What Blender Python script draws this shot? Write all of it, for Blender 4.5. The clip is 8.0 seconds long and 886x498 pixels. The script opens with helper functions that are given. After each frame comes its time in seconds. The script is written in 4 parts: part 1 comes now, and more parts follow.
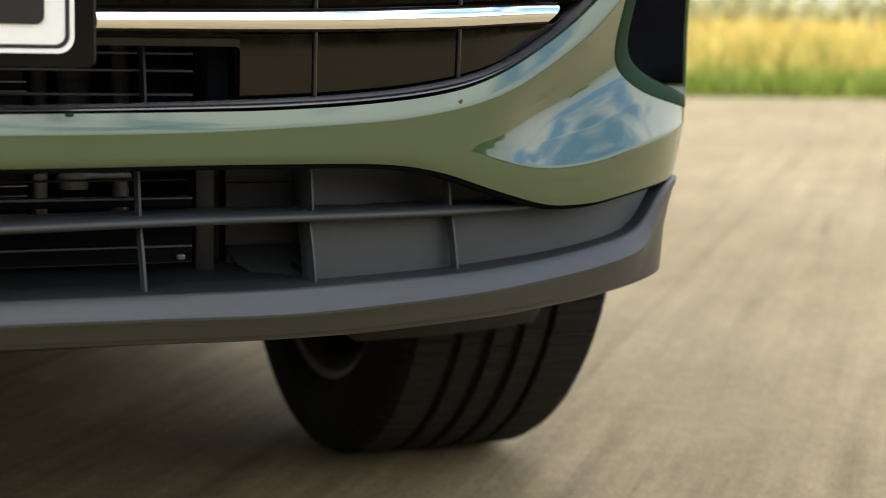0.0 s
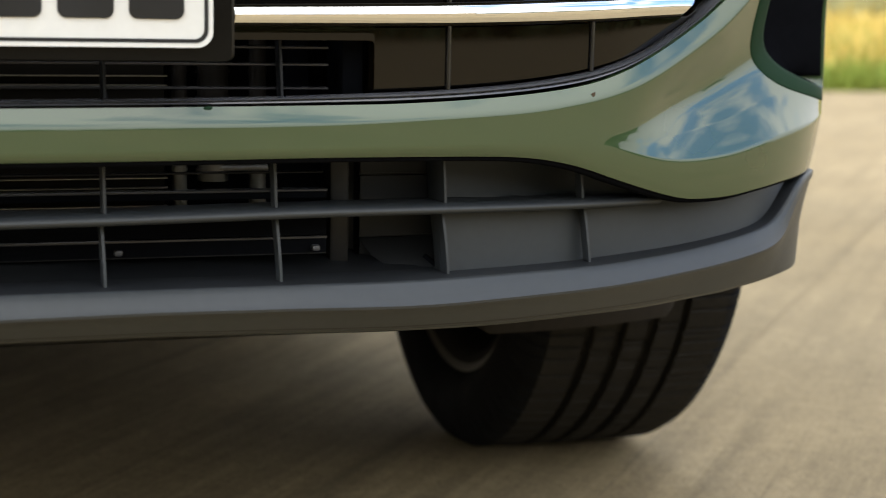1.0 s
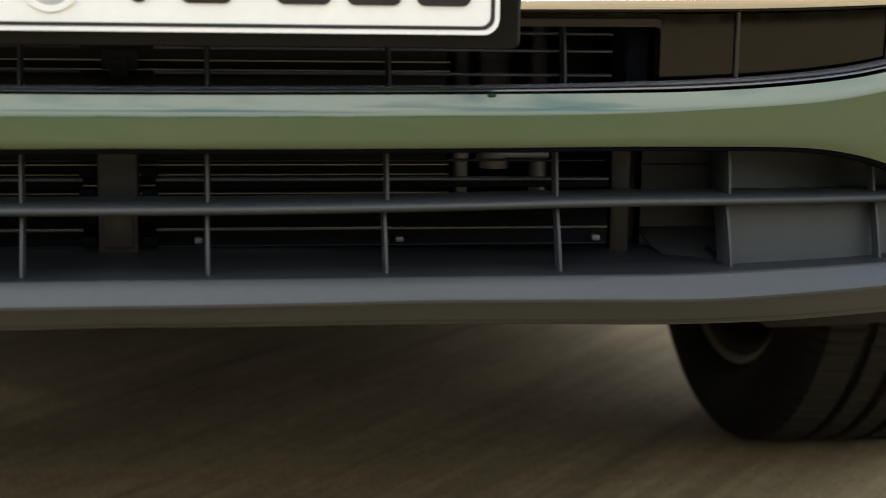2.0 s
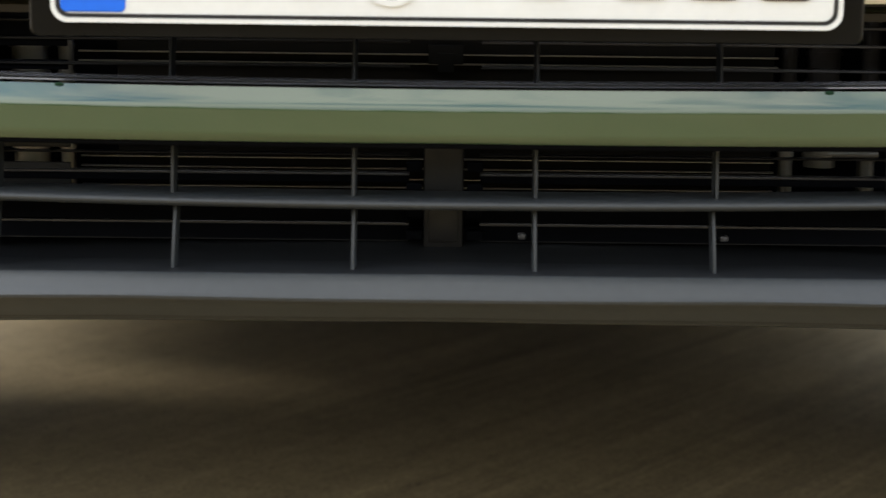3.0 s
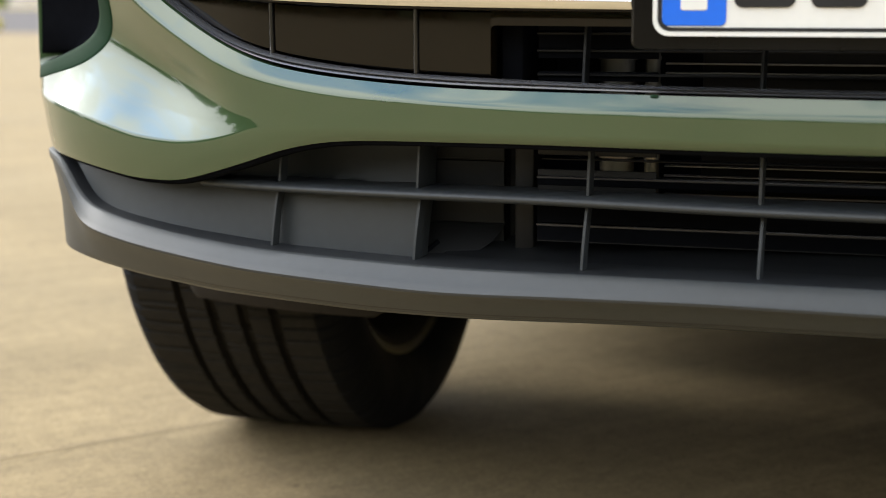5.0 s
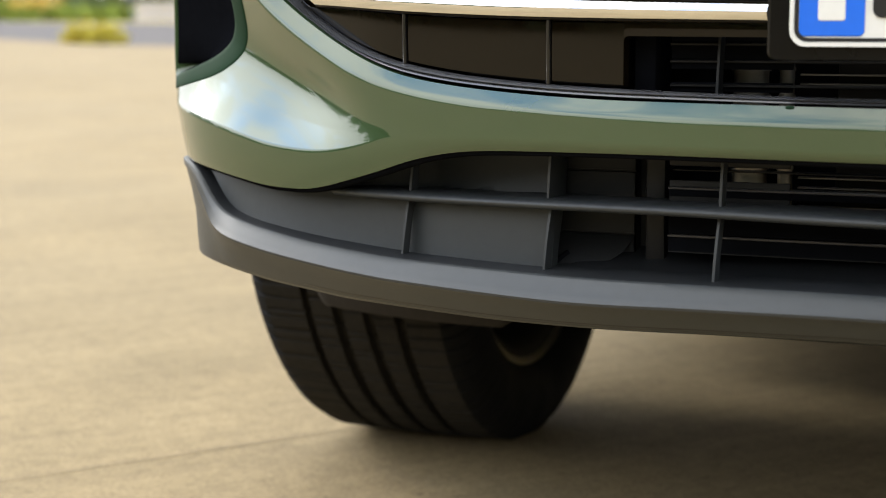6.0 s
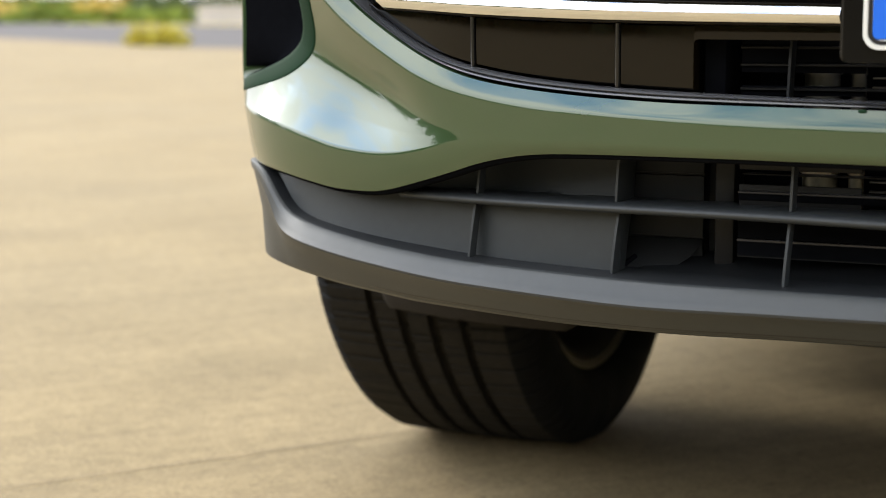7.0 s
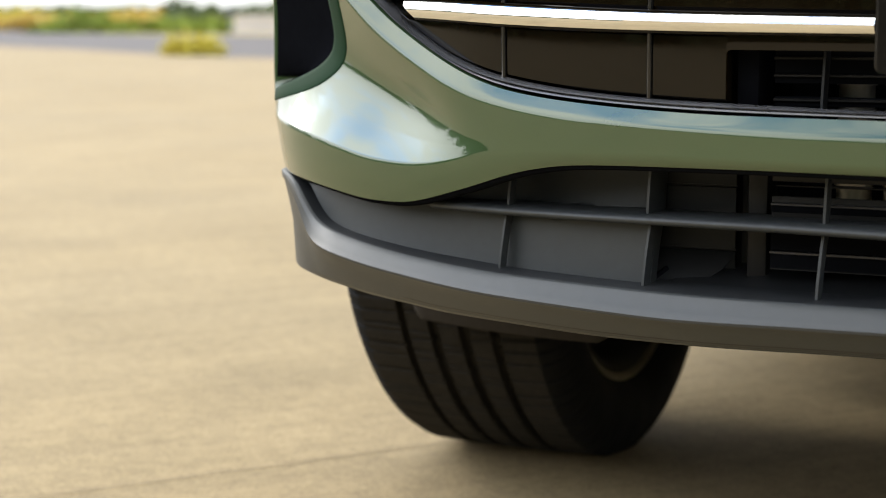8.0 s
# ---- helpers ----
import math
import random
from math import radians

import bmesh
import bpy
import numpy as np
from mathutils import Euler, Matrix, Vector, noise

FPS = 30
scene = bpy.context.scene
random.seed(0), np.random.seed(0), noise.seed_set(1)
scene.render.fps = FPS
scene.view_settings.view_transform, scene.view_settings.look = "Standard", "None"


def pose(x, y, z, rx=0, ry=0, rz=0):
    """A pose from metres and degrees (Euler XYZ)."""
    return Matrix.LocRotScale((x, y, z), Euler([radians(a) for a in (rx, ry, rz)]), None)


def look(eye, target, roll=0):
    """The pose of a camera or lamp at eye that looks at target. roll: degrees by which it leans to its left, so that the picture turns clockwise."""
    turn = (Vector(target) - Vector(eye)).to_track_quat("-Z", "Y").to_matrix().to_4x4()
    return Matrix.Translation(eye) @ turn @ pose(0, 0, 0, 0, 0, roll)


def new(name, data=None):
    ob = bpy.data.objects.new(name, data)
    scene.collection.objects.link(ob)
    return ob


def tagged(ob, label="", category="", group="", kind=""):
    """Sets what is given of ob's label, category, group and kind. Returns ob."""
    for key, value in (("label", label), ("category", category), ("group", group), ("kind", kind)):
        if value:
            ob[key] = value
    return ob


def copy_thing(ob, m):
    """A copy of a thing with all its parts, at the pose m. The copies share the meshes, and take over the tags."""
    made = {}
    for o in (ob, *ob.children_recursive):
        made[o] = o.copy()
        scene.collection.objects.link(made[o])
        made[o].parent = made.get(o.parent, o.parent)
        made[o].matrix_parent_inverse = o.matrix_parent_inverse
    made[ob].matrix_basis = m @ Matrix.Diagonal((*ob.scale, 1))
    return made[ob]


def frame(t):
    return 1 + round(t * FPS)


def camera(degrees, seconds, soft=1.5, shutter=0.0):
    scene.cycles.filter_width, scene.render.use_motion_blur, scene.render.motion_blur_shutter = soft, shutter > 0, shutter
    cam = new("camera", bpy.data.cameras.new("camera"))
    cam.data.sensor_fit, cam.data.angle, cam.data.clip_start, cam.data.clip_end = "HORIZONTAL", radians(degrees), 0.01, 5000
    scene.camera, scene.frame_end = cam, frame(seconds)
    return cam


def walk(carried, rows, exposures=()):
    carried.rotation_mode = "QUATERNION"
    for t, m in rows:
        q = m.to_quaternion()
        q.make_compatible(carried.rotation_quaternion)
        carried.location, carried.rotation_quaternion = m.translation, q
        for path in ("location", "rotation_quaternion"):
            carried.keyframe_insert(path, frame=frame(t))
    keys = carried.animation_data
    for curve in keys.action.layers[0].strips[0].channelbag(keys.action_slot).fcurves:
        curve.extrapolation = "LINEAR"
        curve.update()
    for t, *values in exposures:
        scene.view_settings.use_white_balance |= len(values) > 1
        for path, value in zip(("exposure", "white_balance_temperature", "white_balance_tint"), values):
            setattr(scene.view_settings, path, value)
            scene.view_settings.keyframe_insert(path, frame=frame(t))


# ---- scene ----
# one lens, slight depth of field, hand-panned from right to left in front of the car
cam = camera(30.76, 8.0, soft=0.8, shutter=0.15)
cam.data.dof.use_dof = True
cam.data.dof.focus_distance = 1.27
cam.data.dof.aperture_fstop = 6.3


def aim(x, y, z, pitch, yaw, roll):
    return pose(x, y, z, 90 + pitch, 0, yaw) @ pose(0, 0, 0, 0, 0, roll)


PATH = [
    (0.0, aim(0.0722, -1.1062, 0.5580, -8.227, -22.693, 1.428)),
    (0.5, aim(0.0730, -1.1110, 0.5568, -8.256, -21.442, 1.217)),
    (1.0, aim(0.0729, -1.1137, 0.5561, -8.472, -17.810, 1.038)),
    (1.2, aim(0.0725, -1.1120, 0.5563, -8.652, -15.816, 1.010)),
    (2.3, aim(0.0546, -1.0897, 0.5614, -9.475, -5.734, 0.727)),
    (2.5, aim(0.0473, -1.0884, 0.5613, -9.516, -3.862, 0.629)),
    (2.7, aim(0.0310, -1.0834, 0.5603, -9.544, -2.306, 0.576)),
    (3.0, aim(-0.0020, -1.0780, 0.5593, -9.607, -0.069, 0.654)),
    (3.2, aim(-0.0189, -1.0760, 0.5602, -9.694, 1.548, 0.580)),
    (3.5, aim(-0.0433, -1.0817, 0.5624, -9.802, 3.635, 0.470)),
    (3.7, aim(-0.0511, -1.0836, 0.5624, -9.801, 5.590, 0.380)),
    (4.0, aim(-0.0548, -1.0823, 0.5611, -9.766, 9.071, 0.174)),
    (4.2, aim(-0.0554, -1.0877, 0.5627, -9.791, 11.162, 0.066)),
    (4.5, aim(-0.0602, -1.0883, 0.5623, -9.738, 13.746, -0.043)),
    (5.0, aim(-0.0676, -1.0983, 0.5620, -9.333, 17.411, -0.242)),
    (6.5, aim(-0.0790, -1.1080, 0.5595, -8.780, 22.760, -0.300)),
    (7.0, aim(-0.0820, -1.1090, 0.5603, -8.738, 23.730, -0.310)),
    (7.5, aim(-0.0810, -1.1039, 0.5605, -8.608, 24.516, -0.310)),
    (8.0, aim(-0.0814, -1.1014, 0.5605, -8.387, 24.974, -0.285)),
]
walk(cam, PATH, exposures=[(0.0, -1.13), (8.0, -1.13)])

# ---------------------------------------------------------------- light
SUN_EL, SUN_AZ = 26.0, -72.0   # a sun veiled by bright cloud, behind the car to its side
world = bpy.data.worlds.new("sky")
scene.world = world
world.use_nodes = True
wn, wl = world.node_tree.nodes, world.node_tree.links
wn.clear()
w_out = wn.new("ShaderNodeOutputWorld")
w_bg = wn.new("ShaderNodeBackground")
sky = wn.new("ShaderNodeTexSky")
sky.sky_type, sky.sun_disc = "NISHITA", False
sky.sun_elevation, sky.sun_rotation = radians(SUN_EL), radians(SUN_AZ)
sky.air_density, sky.dust_density, sky.ozone_density = 1.0, 1.5, 1.0
w_co = wn.new("ShaderNodeTexCoord")
w_map = wn.new("ShaderNodeMapping")
w_map.inputs["Scale"].default_value = (1.0, 1.6, 2.2)
w_noise = wn.new("ShaderNodeTexNoise")
w_noise.inputs["Scale"].default_value = 3.1
w_noise.inputs["Detail"].default_value = 7.0
w_noise.inputs["Roughness"].default_value = 0.58
w_noise.inputs["Distortion"].default_value = 0.1
w_ramp = wn.new("ShaderNodeValToRGB")
w_ramp.color_ramp.elements[0].position, w_ramp.color_ramp.elements[1].position = 0.53, 0.69
w_mix = wn.new("ShaderNodeMix")
w_mix.data_type = "RGBA"
w_mix.inputs[7].default_value = (44.8, 45.0, 44.4, 1)
wl.new(w_co.outputs["Generated"], w_map.inputs["Vector"])
wl.new(w_map.outputs["Vector"], w_noise.inputs["Vector"])
# closed cloud ahead and overhead, open blue to one side
w_sep = wn.new("ShaderNodeSeparateXYZ")
w_bank = wn.new("ShaderNodeValToRGB")
w_bank.color_ramp.interpolation = "EASE"
for place, cover in ((0.14, 0.165), (0.40, 0.22), (0.60, 0.22), (0.74, 0.05), (0.86, 0.01), (0.97, 0.15)):
    e = w_bank.color_ramp.elements[0] if place == 0.14 else w_bank.color_ramp.elements.new(place)
    e.position, e.color = place, (cover, cover, cover, 1)
w_bank.color_ramp.elements.remove(w_bank.color_ramp.elements[-1])
w_side = wn.new("ShaderNodeMapRange")
w_side.inputs["From Min"].default_value, w_side.inputs["From Max"].default_value = -1.0, 1.0
w_add = wn.new("ShaderNodeMath")
w_add.operation = "ADD"
wl.new(w_co.outputs["Generated"], w_sep.inputs[0])
w_turn = wn.new("ShaderNodeMath")
w_turn.operation = "MULTIPLY_ADD"
w_turn.inputs[1].default_value = 0.8
wl.new(w_sep.outputs["Y"], w_turn.inputs[0])
wl.new(w_sep.outputs["X"], w_turn.inputs[2])
wl.new(w_turn.outputs[0], w_side.inputs["Value"])
wl.new(w_side.outputs["Result"], w_bank.inputs["Fac"])
wl.new(w_noise.outputs["Fac"], w_add.inputs[0])
wl.new(w_bank.outputs["Color"], w_add.inputs[1])
# haze whitens the sky near the horizon
w_low = wn.new("ShaderNodeMapRange")
w_low.inputs["From Min"].default_value, w_low.inputs["From Max"].default_value = 0.08, 0.50
w_low.inputs["To Min"].default_value, w_low.inputs["To Max"].default_value = 0.25, 0.0
w_haze = wn.new("ShaderNodeMath")
w_haze.operation = "ADD"
wl.new(w_sep.outputs["Z"], w_low.inputs["Value"])
wl.new(w_add.outputs[0], w_haze.inputs[0])
wl.new(w_low.outputs["Result"], w_haze.inputs[1])
wl.new(w_haze.outputs[0], w_ramp.inputs["Fac"])
wl.new(w_ramp.outputs["Color"], w_mix.inputs[0])
w_gain = wn.new("ShaderNodeMix")
w_gain.data_type, w_gain.blend_type = "RGBA", "MULTIPLY"
w_gain.inputs[0].default_value = 1.0
w_gain.inputs[7].default_value = (6.2, 7.8, 9.8, 1)
wl.new(sky.outputs["Color"], w_gain.inputs[6])
wl.new(w_gain.outputs[2], w_mix.inputs[6])
# cloud cover is brighter overhead than at the horizon
w_up = wn.new("ShaderNodeMapRange")
w_up.inputs["From Min"].default_value, w_up.inputs["From Max"].default_value = 0.0, 0.9
w_up.inputs["To Min"].default_value, w_up.inputs["To Max"].default_value = 0.52, 1.42
w_shade = wn.new("ShaderNodeMix")
w_shade.data_type, w_shade.blend_type = "RGBA", "MULTIPLY"
w_shade.inputs[0].default_value = 1.0
wl.new(w_sep.outputs["Z"], w_up.inputs["Value"])
# and brighter towards the veiled sun
w_glow = wn.new("ShaderNodeMapRange")
w_glow.inputs["From Min"].default_value, w_glow.inputs["From Max"].default_value = -0.95, -0.30
w_glow.inputs["To Min"].default_value, w_glow.inputs["To Max"].default_value = 1.85, 1.0
w_both = wn.new("ShaderNodeMath")
w_both.operation = "MULTIPLY"
wl.new(w_sep.outputs["X"], w_glow.inputs["Value"])
wl.new(w_glow.outputs["Result"], w_both.inputs[0])
wl.new(w_up.outputs["Result"], w_both.inputs[1])
wl.new(w_mix.outputs[2], w_shade.inputs[6])
wl.new(w_both.outputs[0], w_shade.inputs[7])
wl.new(w_shade.outputs[2], w_bg.inputs["Color"])
wl.new(w_bg.outputs["Background"], w_out.inputs["Surface"])
w_bg.inputs["Strength"].default_value = 0.106

sun_data = bpy.data.lights.new("sun", "SUN")
sun_data.energy, sun_data.angle, sun_data.color = 3.45, radians(20.0), (1.0, 0.945, 0.86)
sun = new("sun", sun_data)
se, sa = radians(SUN_EL), radians(SUN_AZ)
sun.matrix_world = look((40 * math.cos(se) * math.sin(sa), 40 * math.cos(se) * math.cos(sa), 40 * math.sin(se)), (0, 0, 0))


# ---------------------------------------------------------------- materials
def material(name, color, rough=0.5, metal=0.0, coat=0.0, var=0.15, var_scale=8.0, fine=120.0, bump=0.0,
             bump_scale=300.0, rough_var=0.08, spec=0.5, stretch=(1, 1, 1), turn=0.0):
    """A principled surface with variation at two scales and a fine relief."""
    m = bpy.data.materials.new(name)
    m.use_nodes = True
    nt = m.node_tree
    b = nt.nodes["Principled BSDF"]
    b.inputs["Metallic"].default_value = metal
    b.inputs["Coat Weight"].default_value = coat
    b.inputs["Coat Roughness"].default_value = 0.015
    b.inputs["Coat IOR"].default_value = 1.78
    b.inputs["Specular IOR Level"].default_value = spec
    co = nt.nodes.new("ShaderNodeTexCoord")
    mp = nt.nodes.new("ShaderNodeMapping")
    mp.inputs["Scale"].default_value = stretch
    mp.inputs["Rotation"].default_value = (0, 0, radians(turn))
    nt.links.new(co.outputs["Object"], mp.inputs["Vector"])
    big = nt.nodes.new("ShaderNodeTexNoise")
    big.inputs["Scale"].default_value, big.inputs["Detail"].default_value = var_scale, 6
    small = nt.nodes.new("ShaderNodeTexNoise")
    small.inputs["Scale"].default_value, small.inputs["Detail"].default_value = fine, 4
    for n in (big, small):
        nt.links.new(mp.outputs["Vector"], n.inputs["Vector"])
    add = nt.nodes.new("ShaderNodeMath")
    add.operation = "ADD"
    nt.links.new(big.outputs["Fac"], add.inputs[0])
    nt.links.new(small.outputs["Fac"], add.inputs[1])
    rng = nt.nodes.new("ShaderNodeMapRange")
    rng.inputs["From Min"].default_value, rng.inputs["From Max"].default_value = 0.6, 1.4
    rng.inputs["To Min"].default_value, rng.inputs["To Max"].default_value = 1 - var, 1 + var
    nt.links.new(add.outputs[0], rng.inputs["Value"])
    mul = nt.nodes.new("ShaderNodeMix")
    mul.data_type, mul.blend_type = "RGBA", "MULTIPLY"
    mul.inputs[0].default_value = 1.0
    mul.inputs[6].default_value = (*color, 1)
    nt.links.new(rng.outputs["Result"], mul.inputs[7])
    nt.links.new(mul.outputs[2], b.inputs["Base Color"])
    rr = nt.nodes.new("ShaderNodeMapRange")
    rr.inputs["From Min"].default_value, rr.inputs["From Max"].default_value = 0.3, 0.7
    rr.inputs["To Min"].default_value, rr.inputs["To Max"].default_value = max(rough - rough_var, 0.0), min(rough + rough_var, 1.0)
    nt.links.new(big.outputs["Fac"], rr.inputs["Value"])
    nt.links.new(rr.outputs["Result"], b.inputs["Roughness"])
    if bump:
        bn = nt.nodes.new("ShaderNodeTexNoise")
        bn.inputs["Scale"].default_value, bn.inputs["Detail"].default_value = bump_scale, 3
        nt.links.new(mp.outputs["Vector"], bn.inputs["Vector"])
        bp = nt.nodes.new("ShaderNodeBump")
        bp.inputs["Strength"].default_value, bp.inputs["Distance"].default_value = bump, 0.001
        nt.links.new(bn.outputs["Fac"], bp.inputs["Height"])
        nt.links.new(bp.outputs["Normal"], b.inputs["Normal"])
    return m


PAINT = material("green_paint", (0.0310, 0.0645, 0.0225), rough=0.30, metal=0.15, spec=0.2, coat=1.0, var=0.05, fine=900, rough_var=0.03)
# bumper green darkened: the flange's reflection of dark trees is in the colour
FLANGE = material("shaded_green_paint", (0.012, 0.036, 0.018), rough=0.7, spec=0.08, var=0.08, fine=600)
PLASTIC = material("grained_grey_plastic", (0.0308, 0.0348, 0.0370), rough=0.47, var=0.12, var_scale=6, bump=0.12, bump_scale=1400, rough_var=0.06)
BLACK = material("matt_black_plastic", (0.006, 0.006, 0.0065), rough=0.55, spec=0.25, var=0.2, bump=0.1, bump_scale=900)
# near-black without gloss, so openings and gaps stay dark whatever light reaches them
VOID = material("unlit_black", (0.0058, 0.0063, 0.0080), rough=0.8, spec=0.0, var=0.2)
# the grey plastic again, darker: the recessed insert's shade is in this colour
INSERT = material("shaded_grey_plastic", (0.0240, 0.0284, 0.0304), rough=0.5, var=0.12, var_scale=6, bump=0.1, bump_scale=1400)
PIANO = material("gloss_black", (0.0045, 0.0028, 0.0010), rough=0.05, spec=0.32, var=0.3, rough_var=0.03, bump=0.015, bump_scale=30)
TRIM = material("satin_black_trim", (0.062, 0.063, 0.068), rough=0.22, spec=0.8, var=0.1)
CHROME = material("polished_chrome", (0.85, 0.85, 0.84), rough=0.06, metal=1.0, var=0.03, rough_var=0.02)
RUBBER = material("tyre_rubber", (0.0062, 0.0064, 0.007), rough=0.8, spec=0.14, var=0.25, var_scale=20, bump=0.3, bump_scale=200)
TREAD = material("dusty_tread_rubber", (0.0215, 0.0196, 0.0166), rough=0.85, spec=0.12, var=0.3, var_scale=14, bump=0.3, bump_scale=200)
DUCT = material("dark_duct_plastic", (0.0108, 0.0117, 0.0125), rough=0.5, spec=0.35, var=0.2, bump=0.1, bump_scale=900)
ALLOY = material("dull_alloy", (0.24, 0.215, 0.175), rough=0.45, metal=0.9, var=0.2)
BARREL = material("dark_brown_barrel", (0.034, 0.030, 0.026), rough=0.7, spec=0.2, var=0.3, var_scale=12)
HOLDER = material("black_holder_plastic", (0.0035, 0.0033, 0.0032), rough=0.25, spec=0.22, var=0.2)
PAN = material("grey_guide_plastic", (0.0125, 0.0138, 0.0155), rough=0.45, spec=0.5, var=0.15)
# lip plastic darkened, the shelf's shade under the bumper put into the colour
SHELF = material("shaded_shelf_plastic", (0.0135, 0.015, 0.0168), rough=0.5, spec=0.35, var=0.12, bump=0.1, bump_scale=1400)
RIB = material("satin_black_rib", (0.006, 0.006, 0.0062), rough=0.2, spec=0.6, var=0.1)
PLATE_WHITE = material("plate_white", (0.80, 0.80, 0.77), rough=0.35, var=0.04, rough_var=0.05)
PLATE_BLUE = material("plate_blue", (0.012, 0.15, 0.80), rough=0.35, var=0.05)
INK = material("black_ink", (0.012, 0.012, 0.013), rough=0.4)
SEAL_GREY = material("seal_grey", (0.42, 0.42, 0.42), rough=0.45, var=0.2, var_scale=60)
# aluminium of the better lit left pipes, their light put into the colour
METAL = material("lit_pipe_aluminium", (0.40, 0.35, 0.265), rough=0.45, metal=0.7, var=0.2, var_scale=40, bump=0.3, bump_scale=300)
SLAT = material("shutter_plastic", (0.034, 0.034, 0.037), rough=0.35, var=0.15)
POST = material("brownish_plastic", (0.0060, 0.0049, 0.0041), rough=0.5, var=0.25, var_scale=90, fine=400)
FLAP = material("dark_flap_plastic", (0.0075, 0.0072, 0.0070), rough=0.5, spec=0.3, var=0.25, var_scale=12)
COOLER = material("dark_cooler_mesh", (0.007, 0.006, 0.0045), rough=0.7, spec=0.15, var=0.3, var_scale=60)
TUBE = material("flat_cooler_tube", (0.30, 0.275, 0.24), rough=0.4, metal=0.85, var=0.2, var_scale=30)
# the same aluminium dimmed, for pipes that lie in shade
PIPE = material("shaded_pipe_aluminium", (0.19, 0.184, 0.168), rough=0.5, metal=0.7, var=0.2, var_scale=40)
BOLT = material("dull_bolt", (0.10, 0.10, 0.105), rough=0.5, metal=0.3)
DIRT = material("dried_dirt", (0.085, 0.062, 0.042), rough=0.9, spec=0.1, var=0.6, var_scale=400, fine=1500)
# dusty black of the deflector; on the upper right pipes it paints shade
SHIELD = material("dusty_black_and_pipe_shade", (0.0215, 0.0188, 0.0170), rough=0.75, spec=0.2, var=0.25, var_scale=9)


def concrete_material():
    """Worn concrete: broom streaks and rubber marks along one direction, blotches, grain and pores."""
    m = bpy.data.materials.new("concrete")
    m.use_nodes = True
    nt = m.node_tree
    L = nt.links
    b = nt.nodes["Principled BSDF"]
    co = nt.nodes.new("ShaderNodeTexCoord")

    def noise_at(scale, detail, stretch=(1, 1, 1), rough=0.55):
        mp = nt.nodes.new("ShaderNodeMapping")
        mp.vector_type = "TEXTURE"
        mp.inputs["Rotation"].default_value = (0, 0, radians(51))
        mp.inputs["Scale"].default_value = stretch
        n = nt.nodes.new("ShaderNodeTexNoise")
        n.inputs["Scale"].default_value, n.inputs["Detail"].default_value, n.inputs["Roughness"].default_value = scale, detail, rough
        L.new(co.outputs["Object"], mp.inputs["Vector"])
        L.new(mp.outputs["Vector"], n.inputs["Vector"])
        return n.outputs["Fac"]

    def span(v, a, b_, lo, hi):
        r = nt.nodes.new("ShaderNodeMapRange")
        for k, q in (("From Min", a), ("From Max", b_), ("To Min", lo), ("To Max", hi)):
            r.inputs[k].default_value = q
        L.new(v, r.inputs["Value"])
        return r.outputs["Result"]

    def times(a, b_):
        n = nt.nodes.new("ShaderNodeMath")
        n.operation = "MULTIPLY"
        L.new(a, n.inputs[0])
        L.new(b_, n.inputs[1])
        return n.outputs[0]

    # sweeping streaks, stronger on one side of the apron
    sep = nt.nodes.new("ShaderNodeSeparateXYZ")
    L.new(co.outputs["Object"], sep.inputs[0])
    side = times(span(sep.outputs["X"], -.6, .1, .26, 1.25), span(noise_at(2.2, 3), .35, .62, .45, 1.25))
    side = times(side, span(sep.outputs["X"], .55, 1.2, 1.0, .42))
    broom = noise_at(62, 4, (50, 1, 1), 0.6)
    wide = noise_at(17, 5, (26, 1, 1), 0.6)
    marks = noise_at(7, 6, (18, 1, 1), 0.6)
    blot = noise_at(1.3, 8, (2.0, 1, 1), 0.6)
    spots = noise_at(12, 5)
    grain = noise_at(160, 4)
    pores = noise_at(60, 3)

    def swept(v, lo, hi):
        """1 plus the streak's departure from its mean, weighted by the side."""
        d = span(v, .3, .7, lo - 1, hi - 1)
        n = nt.nodes.new("ShaderNodeMath")
        n.operation = "MULTIPLY_ADD"
        L.new(d, n.inputs[0])
        L.new(side, n.inputs[1])
        n.inputs[2].default_value = 1.0
        return n.outputs[0]

    k = times(swept(broom, .86, 1.13), span(blot, .3, .7, .88, 1.11))
    k = times(k, swept(wide, .74, 1.27))
    k = times(k, swept(span(marks, .30, .44, .3, .7), .62, 1.06))
    k = times(k, span(noise_at(5, 6, (1.4, 1, 1), 0.6), .3, .7, .90, 1.10))
    k = times(k, span(noise_at(34, 6, (1, 1, 1), .7), .3, .7, .82, 1.18))
    k = times(k, span(noise_at(36, 3, (75, 1, 1)), .26, .33, .76, 1.0))
    k = times(k, span(spots, .24, .34, .84, 1.0))
    k = times(k, span(grain, .3, .7, .80, 1.2))
    k = times(k, span(pores, .26, .36, .62, 1.0))
    hue = nt.nodes.new("ShaderNodeMix")
    hue.data_type = "RGBA"
    hue.inputs[6].default_value, hue.inputs[7].default_value = (0.308, 0.227, 0.114, 1), (0.284, 0.223, 0.131, 1)
    L.new(noise_at(.7, 4), hue.inputs[0])
    mul = nt.nodes.new("ShaderNodeMix")
    mul.data_type, mul.blend_type = "RGBA", "MULTIPLY"
    mul.inputs[0].default_value = 1
    L.new(hue.outputs[2], mul.inputs[6])
    L.new(k, mul.inputs[7])
    L.new(mul.outputs[2], b.inputs["Base Color"])
    b.inputs["Roughness"].default_value = 0.85
    b.inputs["Specular IOR Level"].default_value = 0.25
    bump = nt.nodes.new("ShaderNodeBump")
